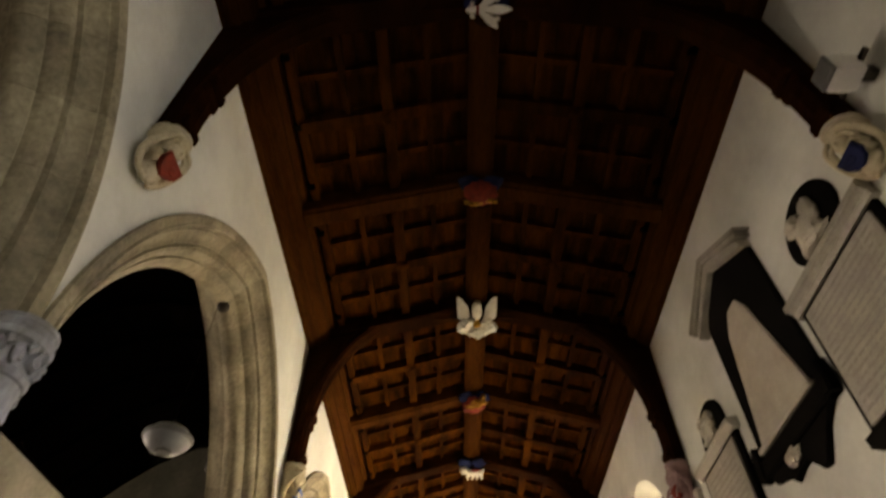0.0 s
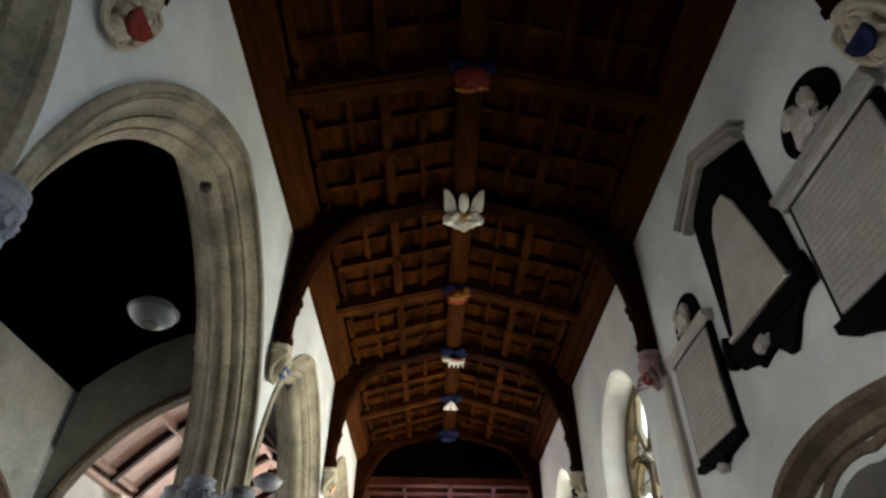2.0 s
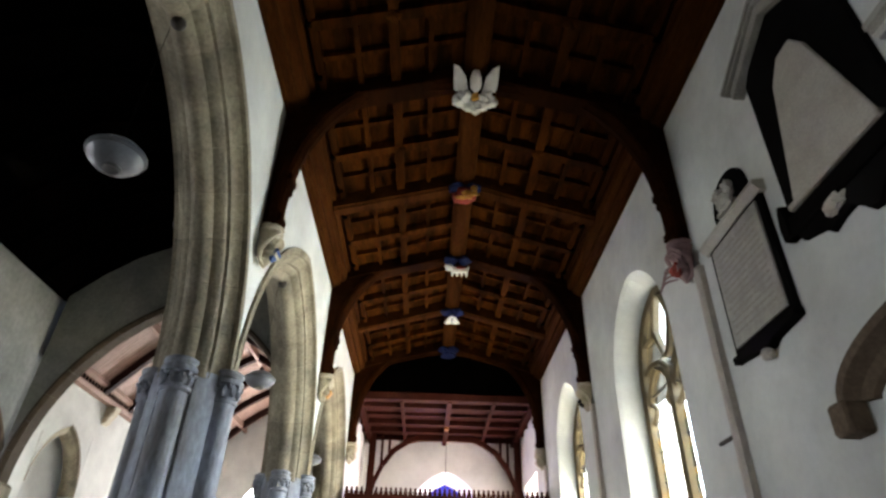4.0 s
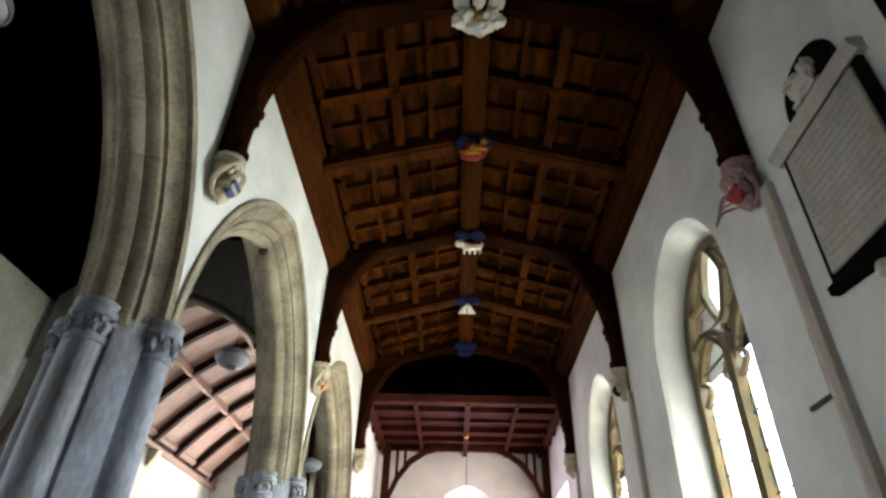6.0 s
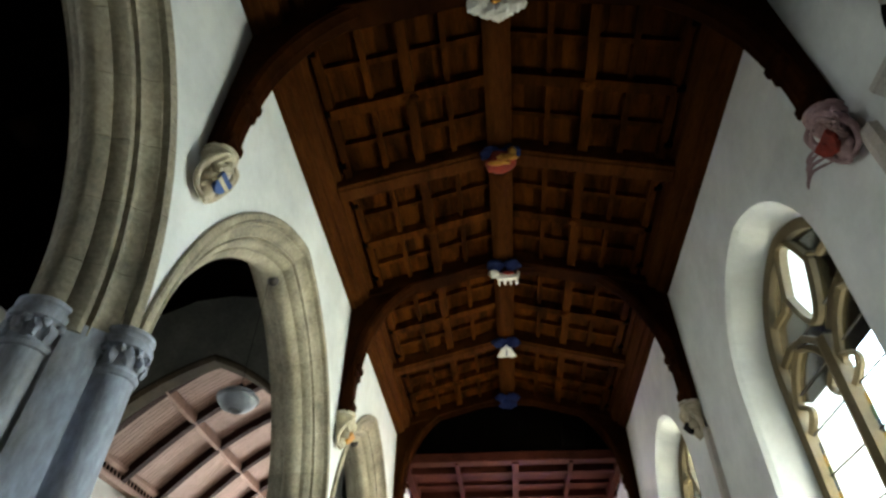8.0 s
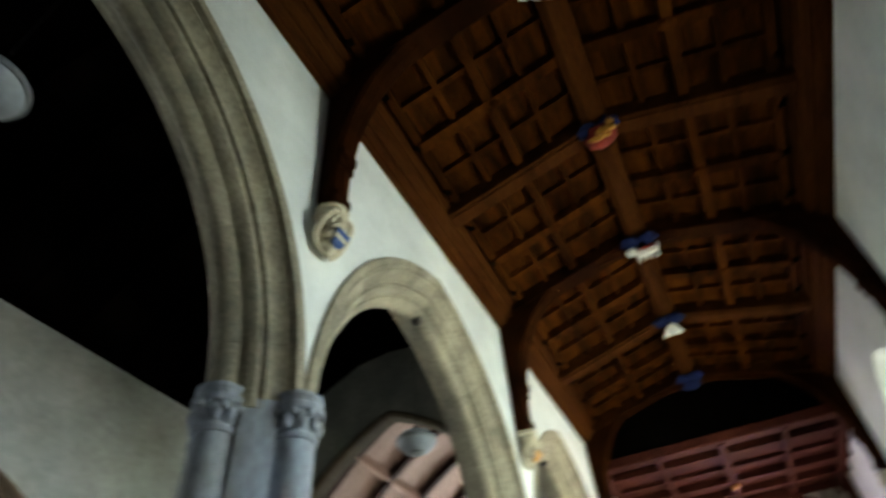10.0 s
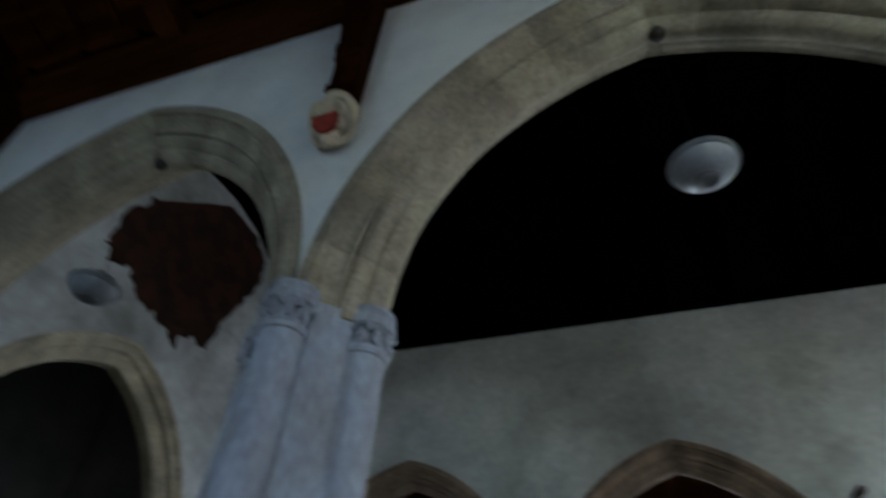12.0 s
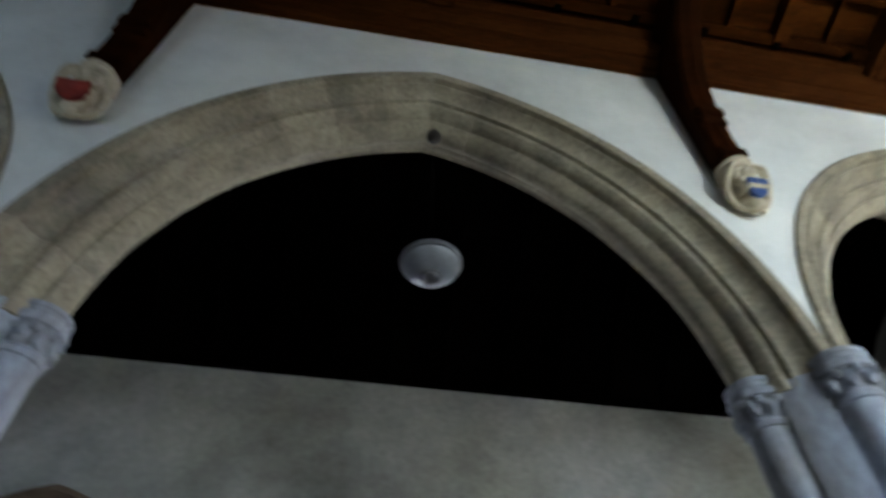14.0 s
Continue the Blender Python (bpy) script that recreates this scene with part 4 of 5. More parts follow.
for yc in (-2.3, 1.9, 6.1, 10.3):
    place_arch(NORTH_ARCH, BROWNSTONE, NORTH, yc, SPRING - 0.25, THICK, "moulded limestone arch of the north arcade")
for y in (-4.4, -0.2, 4.0, 8.2):
    pier(NORTH - THICK / 2, y, "clustered grey limestone pier of the north arcade", SPRING - 0.25)

NAVE_MID = (NORTH + XL - THICK) / 2
VAULT = [(3.19, 8.10), (2.46, 8.80), (1.72, 9.36), (0.85, 9.78), (0.0, 9.88)]
VAULT = [(NAVE_MID - p, q) for p, q in VAULT] + [(NAVE_MID + p, q) for p, q in VAULT[-2::-1]]
# The unlit roof's darkness is in the wood colour, ribs included.
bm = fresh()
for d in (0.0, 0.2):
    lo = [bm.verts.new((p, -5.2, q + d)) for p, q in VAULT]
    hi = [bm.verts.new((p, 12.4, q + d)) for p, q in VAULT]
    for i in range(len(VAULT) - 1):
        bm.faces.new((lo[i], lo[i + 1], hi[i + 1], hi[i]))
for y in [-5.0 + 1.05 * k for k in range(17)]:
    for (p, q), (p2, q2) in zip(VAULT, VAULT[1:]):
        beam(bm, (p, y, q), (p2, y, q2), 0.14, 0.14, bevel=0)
structure("ceiling_nave", bm, SHADEWOOD, "arched timber nave roof, its deep shade in a near-black colour", "roof")
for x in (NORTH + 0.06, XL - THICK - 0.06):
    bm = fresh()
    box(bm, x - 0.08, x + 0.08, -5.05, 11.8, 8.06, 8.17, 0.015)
    structure("trim_nave_plate", bm, SHADEWOOD, "oak wall plate of the nave, near black for its shade", "wall plate")


def gable(bm, y, mid, a, h, z0, left, right, roof, floor):
    """A cross wall's face with a pointed opening in it, under a curved roof line."""
    curve = [(mid + a, floor)] + [(p, q) for p, q in pointed(mid, z0, a, h, 14)] + [(mid - a, floor)]
    outer = []
    n = len(curve)
    xs = [right + (left - right) * i / (n - 1) for i in range(n)]
    def top(x):
        for (p, q), (p2, q2) in zip(roof, roof[1:]):
            if min(p, p2) <= x <= max(p, p2):
                return q + (q2 - q) * (x - p) / (p2 - p)
        return roof[0][1]
    inner = [bm.verts.new((p, y, q)) for p, q in curve]
    side = [bm.verts.new((right, y, floor))] + [bm.verts.new((x, y, top(x) + 0.03)) for x in xs[1:-1]] + [bm.verts.new((left, y, floor))]
    for i in range(n - 1):
        bm.faces.new((inner[i], inner[i + 1], side[i + 1], side[i]))
    return curve


def cross_wall(name, y0, y1, mid, a, h, z0, left, right, roof, mat, label):
    bm = fresh()
    for y in (y0, y1):
        curve = gable(bm, y, mid, a, h, z0, left, right, roof, FLOOR)
    f = [bm.verts.new((p, y0, q)) for p, q in curve]
    g = [bm.verts.new((p, y1, q)) for p, q in curve]
    for i in range(len(curve) - 1):
        bm.faces.new((f[i], f[i + 1], g[i + 1], g[i]))
    bmesh.ops.remove_doubles(bm, verts=bm.verts, dist=0.0005)
    return structure(name, bm, mat, label, "wall")


def cross_arch(mid, y, z0, a, h, depth, thick, stones, label, mat=STONE):
    """A ring of stones round an opening in a wall across the nave."""
    r = (a * a + h * h) / (2 * a)
    prof = [(-0.03, 0), (-0.03, 0.05), (0.02, 0.09), (0.05, 0.16), (0.12, 0.19), (0.14, depth * 0.75 if depth > 0.3 else 0.2), (0.2, depth)]
    prof = [(min(u, thick * 0.48), min(v, depth)) for u, v in prof]
    prof = prof + [(thick - u, v) for u, v in prof[::-1]]
    me = arch_meshes(prof, r, r - a, stones, "voussoir")
    return place_arch(me, mat, mid, y, z0, thick, label, 90)


WIDE = [(p, q) for p, q in VAULT]
cross_wall("wall_chancel_arch", NAVE_E, NAVE_E + 0.4, NAVE_MID, 2.98, 4.2, 3.95, NORTH, XL - THICK, WIDE, DARKPLASTER, "dark grey plastered east wall of the nave round the chancel arch")
cross_arch(NAVE_MID, NAVE_E + 0.4, 3.95, 3.04, 4.27, 0.11, 0.4, 9, "tall moulded stone chancel arch, its shade in a dark brown colour", DARKSTONE)
cross_wall("wall_nave_west", -5.65, -5.05, -5.45, 2.06, 2.60, 3.45, NORTH, XL - THICK, WIDE, WESTPLASTER, "mottled grey plastered west wall of the nave round the tower arch")
cross_arch(-5.45, -5.05, 3.45, 2.12, 2.67, 0.34, 0.6, 8, "pointed stone tower arch")
for x in (-5.45 - 1.94, -5.45 + 1.94):
    bm = fresh()
    box(bm, x - 0.2, x + 0.2, -5.67, -5.03, FLOOR, 3.45, 0.06)
    structure("trim_tower_respond", bm, STONE, "chamfered stone respond of the tower arch", "respond")
for x in (NAVE_MID - 3.02, NAVE_MID + 3.02):
    bm = fresh()
    box(bm, x - 0.2, x + 0.2, NAVE_E - 0.04, NAVE_E + 0.44, FLOOR, 3.95, 0.06)
    structure("trim_chancel_respond", bm, STONE, "chamfered stone respond of the chancel arch", "respond")
bm = fresh()
rag = random.Random(4)
rough = [(-4.6, 8.25), (-5.95, 9.5), (-6.8, 9.5), (-7.3, 9.25), (-7.35, 8.75), (-6.95, 7.9), (-6.6, 6.75), (-6.25, 6.85), (-6.0, 6.45), (-5.5, 6.65), (-5.1, 6.7), (-4.75, 6.95), (-4.35, 6.8), (-4.2, 7.15), (-4.35, 7.75)]
edge = []
for m, ((p, q), (p2, q2)) in enumerate(zip(rough, rough[1:] + rough[:1])):
    for k in range(5):
        t = k / 5
        wear = 0.01 if m < 2 else 0.07
        edge.append((p + (p2 - p) * t + rag.uniform(-wear, wear), q + (q2 - q) * t + rag.uniform(-wear, wear)))
prism(bm, edge, "y", -5.045, -5.02)
tagged(mesh_object("wall_painting", bm, OLDPAINT), "dark red-brown remains of an old wall painting with ragged edges", "wall painting")
# tower room behind its arch
# Tower plaster is darker than the aisle's, putting the room's shade into its colour.
bm = fresh()
for x0, x1, y0, y1, z0, z1 in ((-8.9, -8.6, -9, -5.6, FLOOR, 9), (-2.9, -2.6, -9, -5.6, FLOOR, 9), (-8.9, -2.6, -9.3, -9, FLOOR, 9), (-8.9, -2.6, -9.3, -5.6, 8.4, 8.7)):
    box(bm, x0, x1, y0, y1, z0, z1)
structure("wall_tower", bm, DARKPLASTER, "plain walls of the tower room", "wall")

# north aisle behind the north arcade
for k, y0 in enumerate((-6.0, -1.8, 2.4, 6.6, 10.8)):
    bm = window_bay(y0, y0 + 4.2, y0 + 2.1, WIN_SILL)
    for v in bm.verts:
        v.co.x = -13.6 - (v.co.x - XR)
    structure(f"wall_north_{k + 1}", bm, PLASTER, "white plastered north wall with a pointed window", "wall")
    w = window(f"window_{k + 5}", y0 + 2.1, WIN_SILL)
    w.matrix_basis = pose(-13.6 - (GLASS_X - XR), y0 + 2.1, WIN_SILL + 0.35, 0, 0, 180)
bm = fresh()
vs = [bm.verts.new(c) for c in ((NORTH - THICK, -6.0, 7.3), (NORTH - THICK, 15, 7.3), (-13.7, 15, 6.2), (-13.7, -6.0, 6.2))]
bm.faces.new(vs)
for y in [-5.2 + 1.4 * k for k in range(15)]:
    beam(bm, (NORTH - THICK, y, 7.29), (-13.6, y, 6.19), 0.18, 0.2, bevel=0)
structure("ceiling_north_aisle", bm, OAK, "dark oak lean-to roof of the north aisle", "roof")
bm = fresh()
box(bm, -14.5, NORTH - THICK, -6.4, -6.0, FLOOR, 7.6)
box(bm, -14.5, NORTH - THICK, 15.0, 15.4, FLOOR, 7.6)
structure("wall_north_ends", bm, PLASTER, "plain end walls of the north aisle", "wall")

# ---------------------------------------------------------------- chancel beyond the great arch
CX0, CX1, CY0, CY1 = -9.25, -3.15, NAVE_E + 0.4, 23.5
CMID = (CX0 + CX1) / 2
bm = fresh()
box(bm, CX0 - 0.4, CX0, CY0, 13.1, FLOOR, 7.2)
box(bm, CX0 - 0.4, CX0, 15.3, CY1, FLOOR, 7.2)
box(bm, CX0 - 0.4, CX0, 13.1, 15.3, 5.75, 7.2)
box(bm, CX0 - 0.9, CX0 - 0.5, 12.9, 15.5, FLOOR, 6.0)
box(bm, CX1, CX1 + 0.33, CY0, CY1, FLOOR, 7.2)
structure("wall_chancel_sides", bm, PLASTER, "white plastered chancel walls", "wall")
place_arch(arch_meshes([(-0.02, 0), (-0.02, 0.06), (0.05, 0.1), (0.08, 0.2), (0.15, 0.24), (0.25, 0.24), (0.32, 0.2), (0.36, 0.1), (0.4, 0.0)], (1.1 ** 2 + 1.5 ** 2) / 2.2, (1.1 ** 2 + 1.5 ** 2) / 2.2 - 1.1, 6, "voussoir"), STONE, CX0, 14.2, 4.25, 0.4, "stone arch in the chancel wall")
bm = fresh()
curve = pointed(14.2, 4.25, 1.08, 1.48, 12)
for x in (CX0 - 0.002, CX0 - 0.4):
    lows = [bm.verts.new((x, p, q)) for p, q in curve]
    highs = [bm.verts.new((x, p, 5.76)) for p, q in curve]
    for i in range(len(curve) - 1):
        bm.faces.new((lows[i], lows[i + 1], highs[i + 1], highs[i]))
structure("wall_chancel_spandrel", bm, PLASTER, "white plaster over the chancel wall arch", "wall")
bm = fresh()
EAST_WIN = [(CMID + p, q) for p, q in pointed(0, 4.6, 1.5, 2.0, 12)]
ringc = [(CMID + 1.5, 2.2)] + [(p, q) for p, q in EAST_WIN] + [(CMID - 1.5, 2.2)]
inner = [bm.verts.new((p, CY1, q)) for p, q in ringc]
n = len(ringc)
outer = [bm.verts.new((CX1 + 2, CY1, FLOOR))] + [bm.verts.new((CX1 + 2 + (CX0 - CX1 - 4) * i / (n - 1), CY1, 10.4)) for i in range(1, n - 1)] + [bm.verts.new((CX0 - 2, CY1, FLOOR))]
for i in range(n - 1):
    bm.faces.new((inner[i], inner[i + 1], outer[i + 1], outer[i]))
bm.faces.new((inner[0], outer[0], outer[-1], inner[-1]))
structure("wall_chancel_east", bm, PLASTER, "white plastered east wall with a great window", "wall")
east = thing("window_4", CMID, CY1, 2.2, "great pointed east window with clear glass", "window", kind="structure")
bm = fresh()
prism(bm, ringc, "y", CY1 + 0.1, CY1 + 0.106)
pane = part("pane", bm, CLEAR, east)
pane.visible_shadow = False
for k in (-1, 0, 1):
    bm = fresh()
    box(bm, CMID + k * 0.75 - 0.06, CMID + k * 0.75 + 0.06, CY1, CY1 + 0.2, 2.2, 5.6 if k else 6.5, 0.03)
    part("mullion", bm, TRACERY, east)

# chancel roof: boarded, with curved ribs, purlins and a pierced plate
RIDGE_Z, EAVE_Z = 9.35, 6.85


def chancel_z(x):
    t = 1 - abs(x - CMID) / (CX1 - CMID)
    return EAVE_Z + (RIDGE_Z - EAVE_Z) * (t + 0.12 * math.sin(math.pi * t))


SPAN = [CX0 + (CX1 - CX0) * k / 16 for k in range(17)]
chancel_roof = thing("ceiling_chancel", CMID, CY0, EAVE_Z, "pinkish boarded chancel roof with dark curved ribs", "roof", kind="structure")
bm = fresh()
N = 90
for k in range(N):
    y0 = CY0 + (CY1 - CY0) * k / N
    y1 = y0 + (CY1 - CY0) / N - 0.012
    lo = [bm.verts.new((x, y0, chancel_z(x))) for x in SPAN]
    hi = [bm.verts.new((x, y1, chancel_z(x))) for x in SPAN]
    for i in range(16):
        bm.faces.new((lo[i], lo[i + 1], hi[i + 1], hi[i]))
tagged(part("boarding", bm, PINE, chancel_roof, "narrow pinkish boards"), kind="stuff")
bm = fresh()
lo = [bm.verts.new((x, CY0 - 0.02, chancel_z(x) + 0.05)) for x in SPAN]
hi = [bm.verts.new((x, CY1 + 0.1, chancel_z(x) + 0.05)) for x in SPAN]
for i in range(16):
    bm.faces.new((lo[i], lo[i + 1], hi[i + 1], hi[i]))
part("sarking", bm, OAK, chancel_roof)
for y in [13.25 + 1.6 * k for k in range(7)]:
    bm = fresh()
    for a, b in zip(SPAN, SPAN[1:]):
        beam(bm, (a, y, chancel_z(a)), (b, y, chancel_z(b)), 0.17, 0.2, bevel=0)
    part("rib", bm, RIBOAK, chancel_roof, "dark curved rib")
for x in (CMID - 1.55, CMID, CMID + 1.55):
    bm = fresh()
    beam(bm, (x, CY0, chancel_z(x)), (x, CY1, chancel_z(x)), 0.12, 0.24)
    part("purlin", bm, PINE, chancel_roof)
for s, x in ((1, CX0), (-1, CX1)):
    bm = fresh()
    prism(bm, [(x - s * 0.05, 6.62), (x + s * 0.20, 6.62), (x + s * 0.24, 6.70), (x + s * 0.18, 6.74), (x + s * 0.18, 6.92), (x + s * 0.26, 6.97), (x + s * 0.26, 7.05), (x - s * 0.05, 7.05)], "y", CY0, CY1)
    plate = structure("trim_chancel_plate", bm, PINE, "pierced timber cornice of the chancel", "cornice")
    # Black blocks set in the cornice for the shade inside its pierced holes.
    bm = fresh()
    for k in range(64):
        y = CY0 + 0.1 + 0.16 * k
        box(bm, x + s * 0.16 - 0.03, x + s * 0.16 + 0.03, y, y + 0.09, 6.77, 6.88)
    tagged(part("hole_shade", bm, SHADEWOOD, plate), kind="stuff")
for y in (15.6, 18.4):
    bm = fresh()
    prism(bm, [(CX0 - 0.01, 6.62), (CX0 + 0.28, 6.62), (CX0 + 0.24, 6.45), (CX0 + 0.1, 6.2), (CX0 - 0.01, 6.12)], "y", y - 0.17, y + 0.17, 0.03)
    tagged(mesh_object("chancel_corbel", bm, CARVED), "plain tan stone corbel under the chancel cornice", "corbel", "chancel corbels")

# ---------------------------------------------------------------- chapel at the aisle's end
CHAP_Y0, CHAP_Y1, CHAP_Z = 12.75, 16.6, 6.29
bm = fresh()
box(bm, XL - 0.62, XL, 12.6, CHAP_Y1, FLOOR, 7.4)
for y0, y1, z0, z1 in ((12.9, 13.7, FLOOR, 7.4), (15.6, CHAP_Y1, FLOOR, 7.4), (13.7, 15.6, FLOOR, 2.2), (13.7, 15.6, 4.9, 7.4)):
    box(bm, XR, WALL_OUT, y0, y1, z0, z1)
structure("wall_chapel_sides", bm, PLASTER, "plain white chapel side walls", "wall")
# Unseen sheet, added to stop chapel light showing between the boards.
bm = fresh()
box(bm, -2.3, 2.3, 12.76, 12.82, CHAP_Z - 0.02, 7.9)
structure("trim_tympanum_light_block", bm, SHADEWOOD, "added black sheet blocking light behind the boarded panel", "boarding")
# The boards' shade is put into their near-black colour.
tymp = thing("trim_tympanum", 0, 12.72, CHAP_Z, "boarded panel above the chapel beam, its shade in near-black colour", "boarding", kind="structure")
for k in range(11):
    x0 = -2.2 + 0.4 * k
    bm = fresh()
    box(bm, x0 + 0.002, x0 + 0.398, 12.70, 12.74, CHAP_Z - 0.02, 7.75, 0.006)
    part("board", bm, SHADEWOOD, tymp)
bm = fresh()
box(bm, -2.2, 2.2, 12.66, 12.9, CHAP_Z - 0.12, CHAP_Z + 0.06, 0.02)
structure("trim_chapel_beam", bm, REDOAK, "heavy moulded beam at the chapel's entry", "beam")
bm = fresh()
box(bm, XL - 0.1, XR + 0.1, CHAP_Y0, CHAP_Y1 + 0.3, CHAP_Z + 0.02, CHAP_Z + 0.1)
for y, w, d in ((13.35, 0.13, 0.14), (14.15, 0.07, 0.08), (14.75, 0.13, 0.14), (15.5, 0.13, 0.14), (16.3, 0.12, 0.13)):
    box(bm, XL, XR, y - w / 2, y + w / 2, CHAP_Z + 0.03 - d, CHAP_Z + 0.03)
for x, w in ((-2.05, 0.14), (-1.05, 0.075), (0.07, 0.12), (1.12, 0.075), (2.05, 0.14)):
    box(bm, x - w / 2, x + w / 2, CHAP_Y0, CHAP_Y1, CHAP_Z - 0.15, CHAP_Z + 0.025)
structure("ceiling_chapel", bm, REDOAK, "flat reddish timber chapel ceiling with crossing beams", "ceiling")
bm = fresh()
lump(bm, 0.07, 14.75, CHAP_Z - 0.19, 0.06, 0.06, 0.05, 0.4, 3, 2)
tagged(mesh_object("ceiling_boss", bm, GOLD, True), "small gilded boss on the chapel ceiling", "roof boss")
frame_ob = thing("chapel_end_frame", 0.08, 16.1, FLOOR, "dark timber end frame with curved braces", "timber frame", kind="structure")
inner = [(1.95, 4.6), (1.86, 5.0), (1.68, 5.4), (1.38, 5.8), (1.0, 6.05), (0.75, 6.12), (0.0, 6.14)]
for s in (-1, 1):
    bm = fresh()
    outline = [(0.08 + s * p, q) for p, q in inner] + [(0.08, CHAP_Z)] + [(0.08 + s * 0.8, CHAP_Z), (0.08 + s * 1.05, 6.17), (0.08 + s * 1.46, 5.9), (0.08 + s * 1.78, 5.46), (0.08 + s * 1.95, 5.05)]
    prism(bm, outline, "y", 16.02, 16.14)
    part("brace", bm, REDOAK, frame_ob)
    bm = fresh()
    box(bm, 0.08 + s * 2.02 - 0.09, 0.08 + s * 2.02 + 0.09, 16.0, 16.18, FLOOR, CHAP_Z, 0.015)
    part("post", bm, REDOAK, frame_ob)
    for x, z in ((1.75, 5.5), (1.55, 5.8)):
        bm = fresh()
        box(bm, 0.08 + s * x - 0.035, 0.08 + s * x + 0.035, 16.04, 16.12, z - 0.05, CHAP_Z, 0.008)
        part("strut", bm, REDOAK, frame_ob)
bm = fresh()
outl = pointed(0.13, 4.1, 1.05, 1.33, 12)
ringc = [(outl[0][0], 2.0)] + outl + [(outl[-1][0], 2.0)]
glas = pointed(0.13, 4.1, 0.8, 1.08, 12)
ringg = [(glas[0][0], 2.3)] + glas + [(glas[-1][0], 2.3)]
n = len(ringc)
inner = [bm.verts.new((p, CHAP_Y1, q)) for p, q in ringc]
outer = [bm.verts.new((WALL_OUT, CHAP_Y1, FLOOR))] + [bm.verts.new((WALL_OUT + (XL - 0.62 - WALL_OUT) * i / (n - 1), CHAP_Y1, 7.4)) for i in range(1, n - 1)] + [bm.verts.new((XL - 0.62, CHAP_Y1, FLOOR))]
for i in range(n - 1):
    bm.faces.new((inner[i], inner[i + 1], outer[i + 1], outer[i]))
bm.faces.new((inner[0], outer[0], outer[-1], inner[-1]))
deep = [bm.verts.new((p, CHAP_Y1 + 0.5, q)) for p, q in ringg]
for i in range(n):
    j = (i + 1) % n
    bm.faces.new((inner[i], inner[j], deep[j], deep[i]))
bmesh.ops.remove_doubles(bm, verts=bm.verts, dist=0.0005)
structure("wall_east", bm, PLASTER, "white plastered chapel east wall with a splayed window", "wall")
cwin = thing("window_10", 0.13, CHAP_Y1 + 0.52, 2.3, "pointed stained glass window with violet panes", "window", kind="structure")
bm = fresh()
prism(bm, ringg, "y", CHAP_Y1 + 0.52, CHAP_Y1 + 0.526)
pane = part("pane", bm, VIOLET, cwin, "violet stained glass")
pane.visible_shadow = False
bm = fresh()
lathe(bm, [(0.16, -0.01), (0.16, 0.01)], 0, 0, 0, 20, 0.7, 1.0)
for v in bm.verts:
    v.co = Vector((0.13 + v.co.x, CHAP_Y1 + 0.51 + v.co.z * 0.4, 4.86 + v.co.y))
p = part("pane", bm, CLEAR, cwin, "pale round pane")
p.visible_shadow = False
for k in (-1, 1):
    bm = fresh()
    box(bm, 0.13 + k * 0.27 - 0.04, 0.13 + k * 0.27 + 0.04, CHAP_Y1 + 0.46, CHAP_Y1 + 0.58, 2.3, 4.75, 0.02)
    part("mullion", bm, TRACERY, cwin)
bm = fresh()
lathe(bm, [(0.008, 0), (0.008, 2.2)], 0.09, 15.5, 3.95, 6)
tagged(mesh_object("hanging_cord", bm, IRON), "thin dark cord hanging from the chapel ceiling", "cord")

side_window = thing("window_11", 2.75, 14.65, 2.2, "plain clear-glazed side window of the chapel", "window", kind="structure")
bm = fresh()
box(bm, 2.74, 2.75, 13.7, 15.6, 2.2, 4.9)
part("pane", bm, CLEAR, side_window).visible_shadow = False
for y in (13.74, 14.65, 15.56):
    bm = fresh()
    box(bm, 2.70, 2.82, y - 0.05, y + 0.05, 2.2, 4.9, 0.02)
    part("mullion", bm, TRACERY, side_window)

# ---- screen with a crested top
screen = thing("screen", 0, 12.35, FLOOR, "carved timber screen with a crested top rail", "screen", kind="structure")
bm = fresh()
box(bm, -2.12, 2.18, 12.26, 12.44, 3.86, 4.02, 0.02)
part("rail", bm, REDOAK, screen)
me = None
for k in range(42):
    x = -2.07 + 0.1025 * k
    if me is None:
        bm = fresh()
        prism(bm, [(-0.038, 0), (0.038, 0), (0.045, 0.06), (0.02, 0.085), (0.03, 0.125), (0, 0.16), (-0.03, 0.125), (-0.02, 0.085), (-0.045, 0.06)], "y", -0.02, 0.02)
        ob = part("crest", bm, REDOAK, screen)
        ob.data.transform(Matrix.Translation((0, 12.35, FLOOR)))
        me = ob.data
    else:
        ob = new("crest", me)
        ob.parent = screen
    ob.matrix_basis = pose(x, 0, 4.02 - FLOOR)
for k in range(9):
    x = -2.06 + 4.2 * k / 8
    bm = fresh()
    box(bm, x - 0.05, x + 0.05, 12.3, 12.4, FLOOR, 3.87, 0.015)
    part("post", bm, REDOAK, screen)
bm = fresh()
box(bm, -2.1, 2.15, 12.33, 12.37, FLOOR, 1.3)
part("dado", bm, REDOAK, screen)

# ---------------------------------------------------------------- memorial tablets on the south wall
W = XR


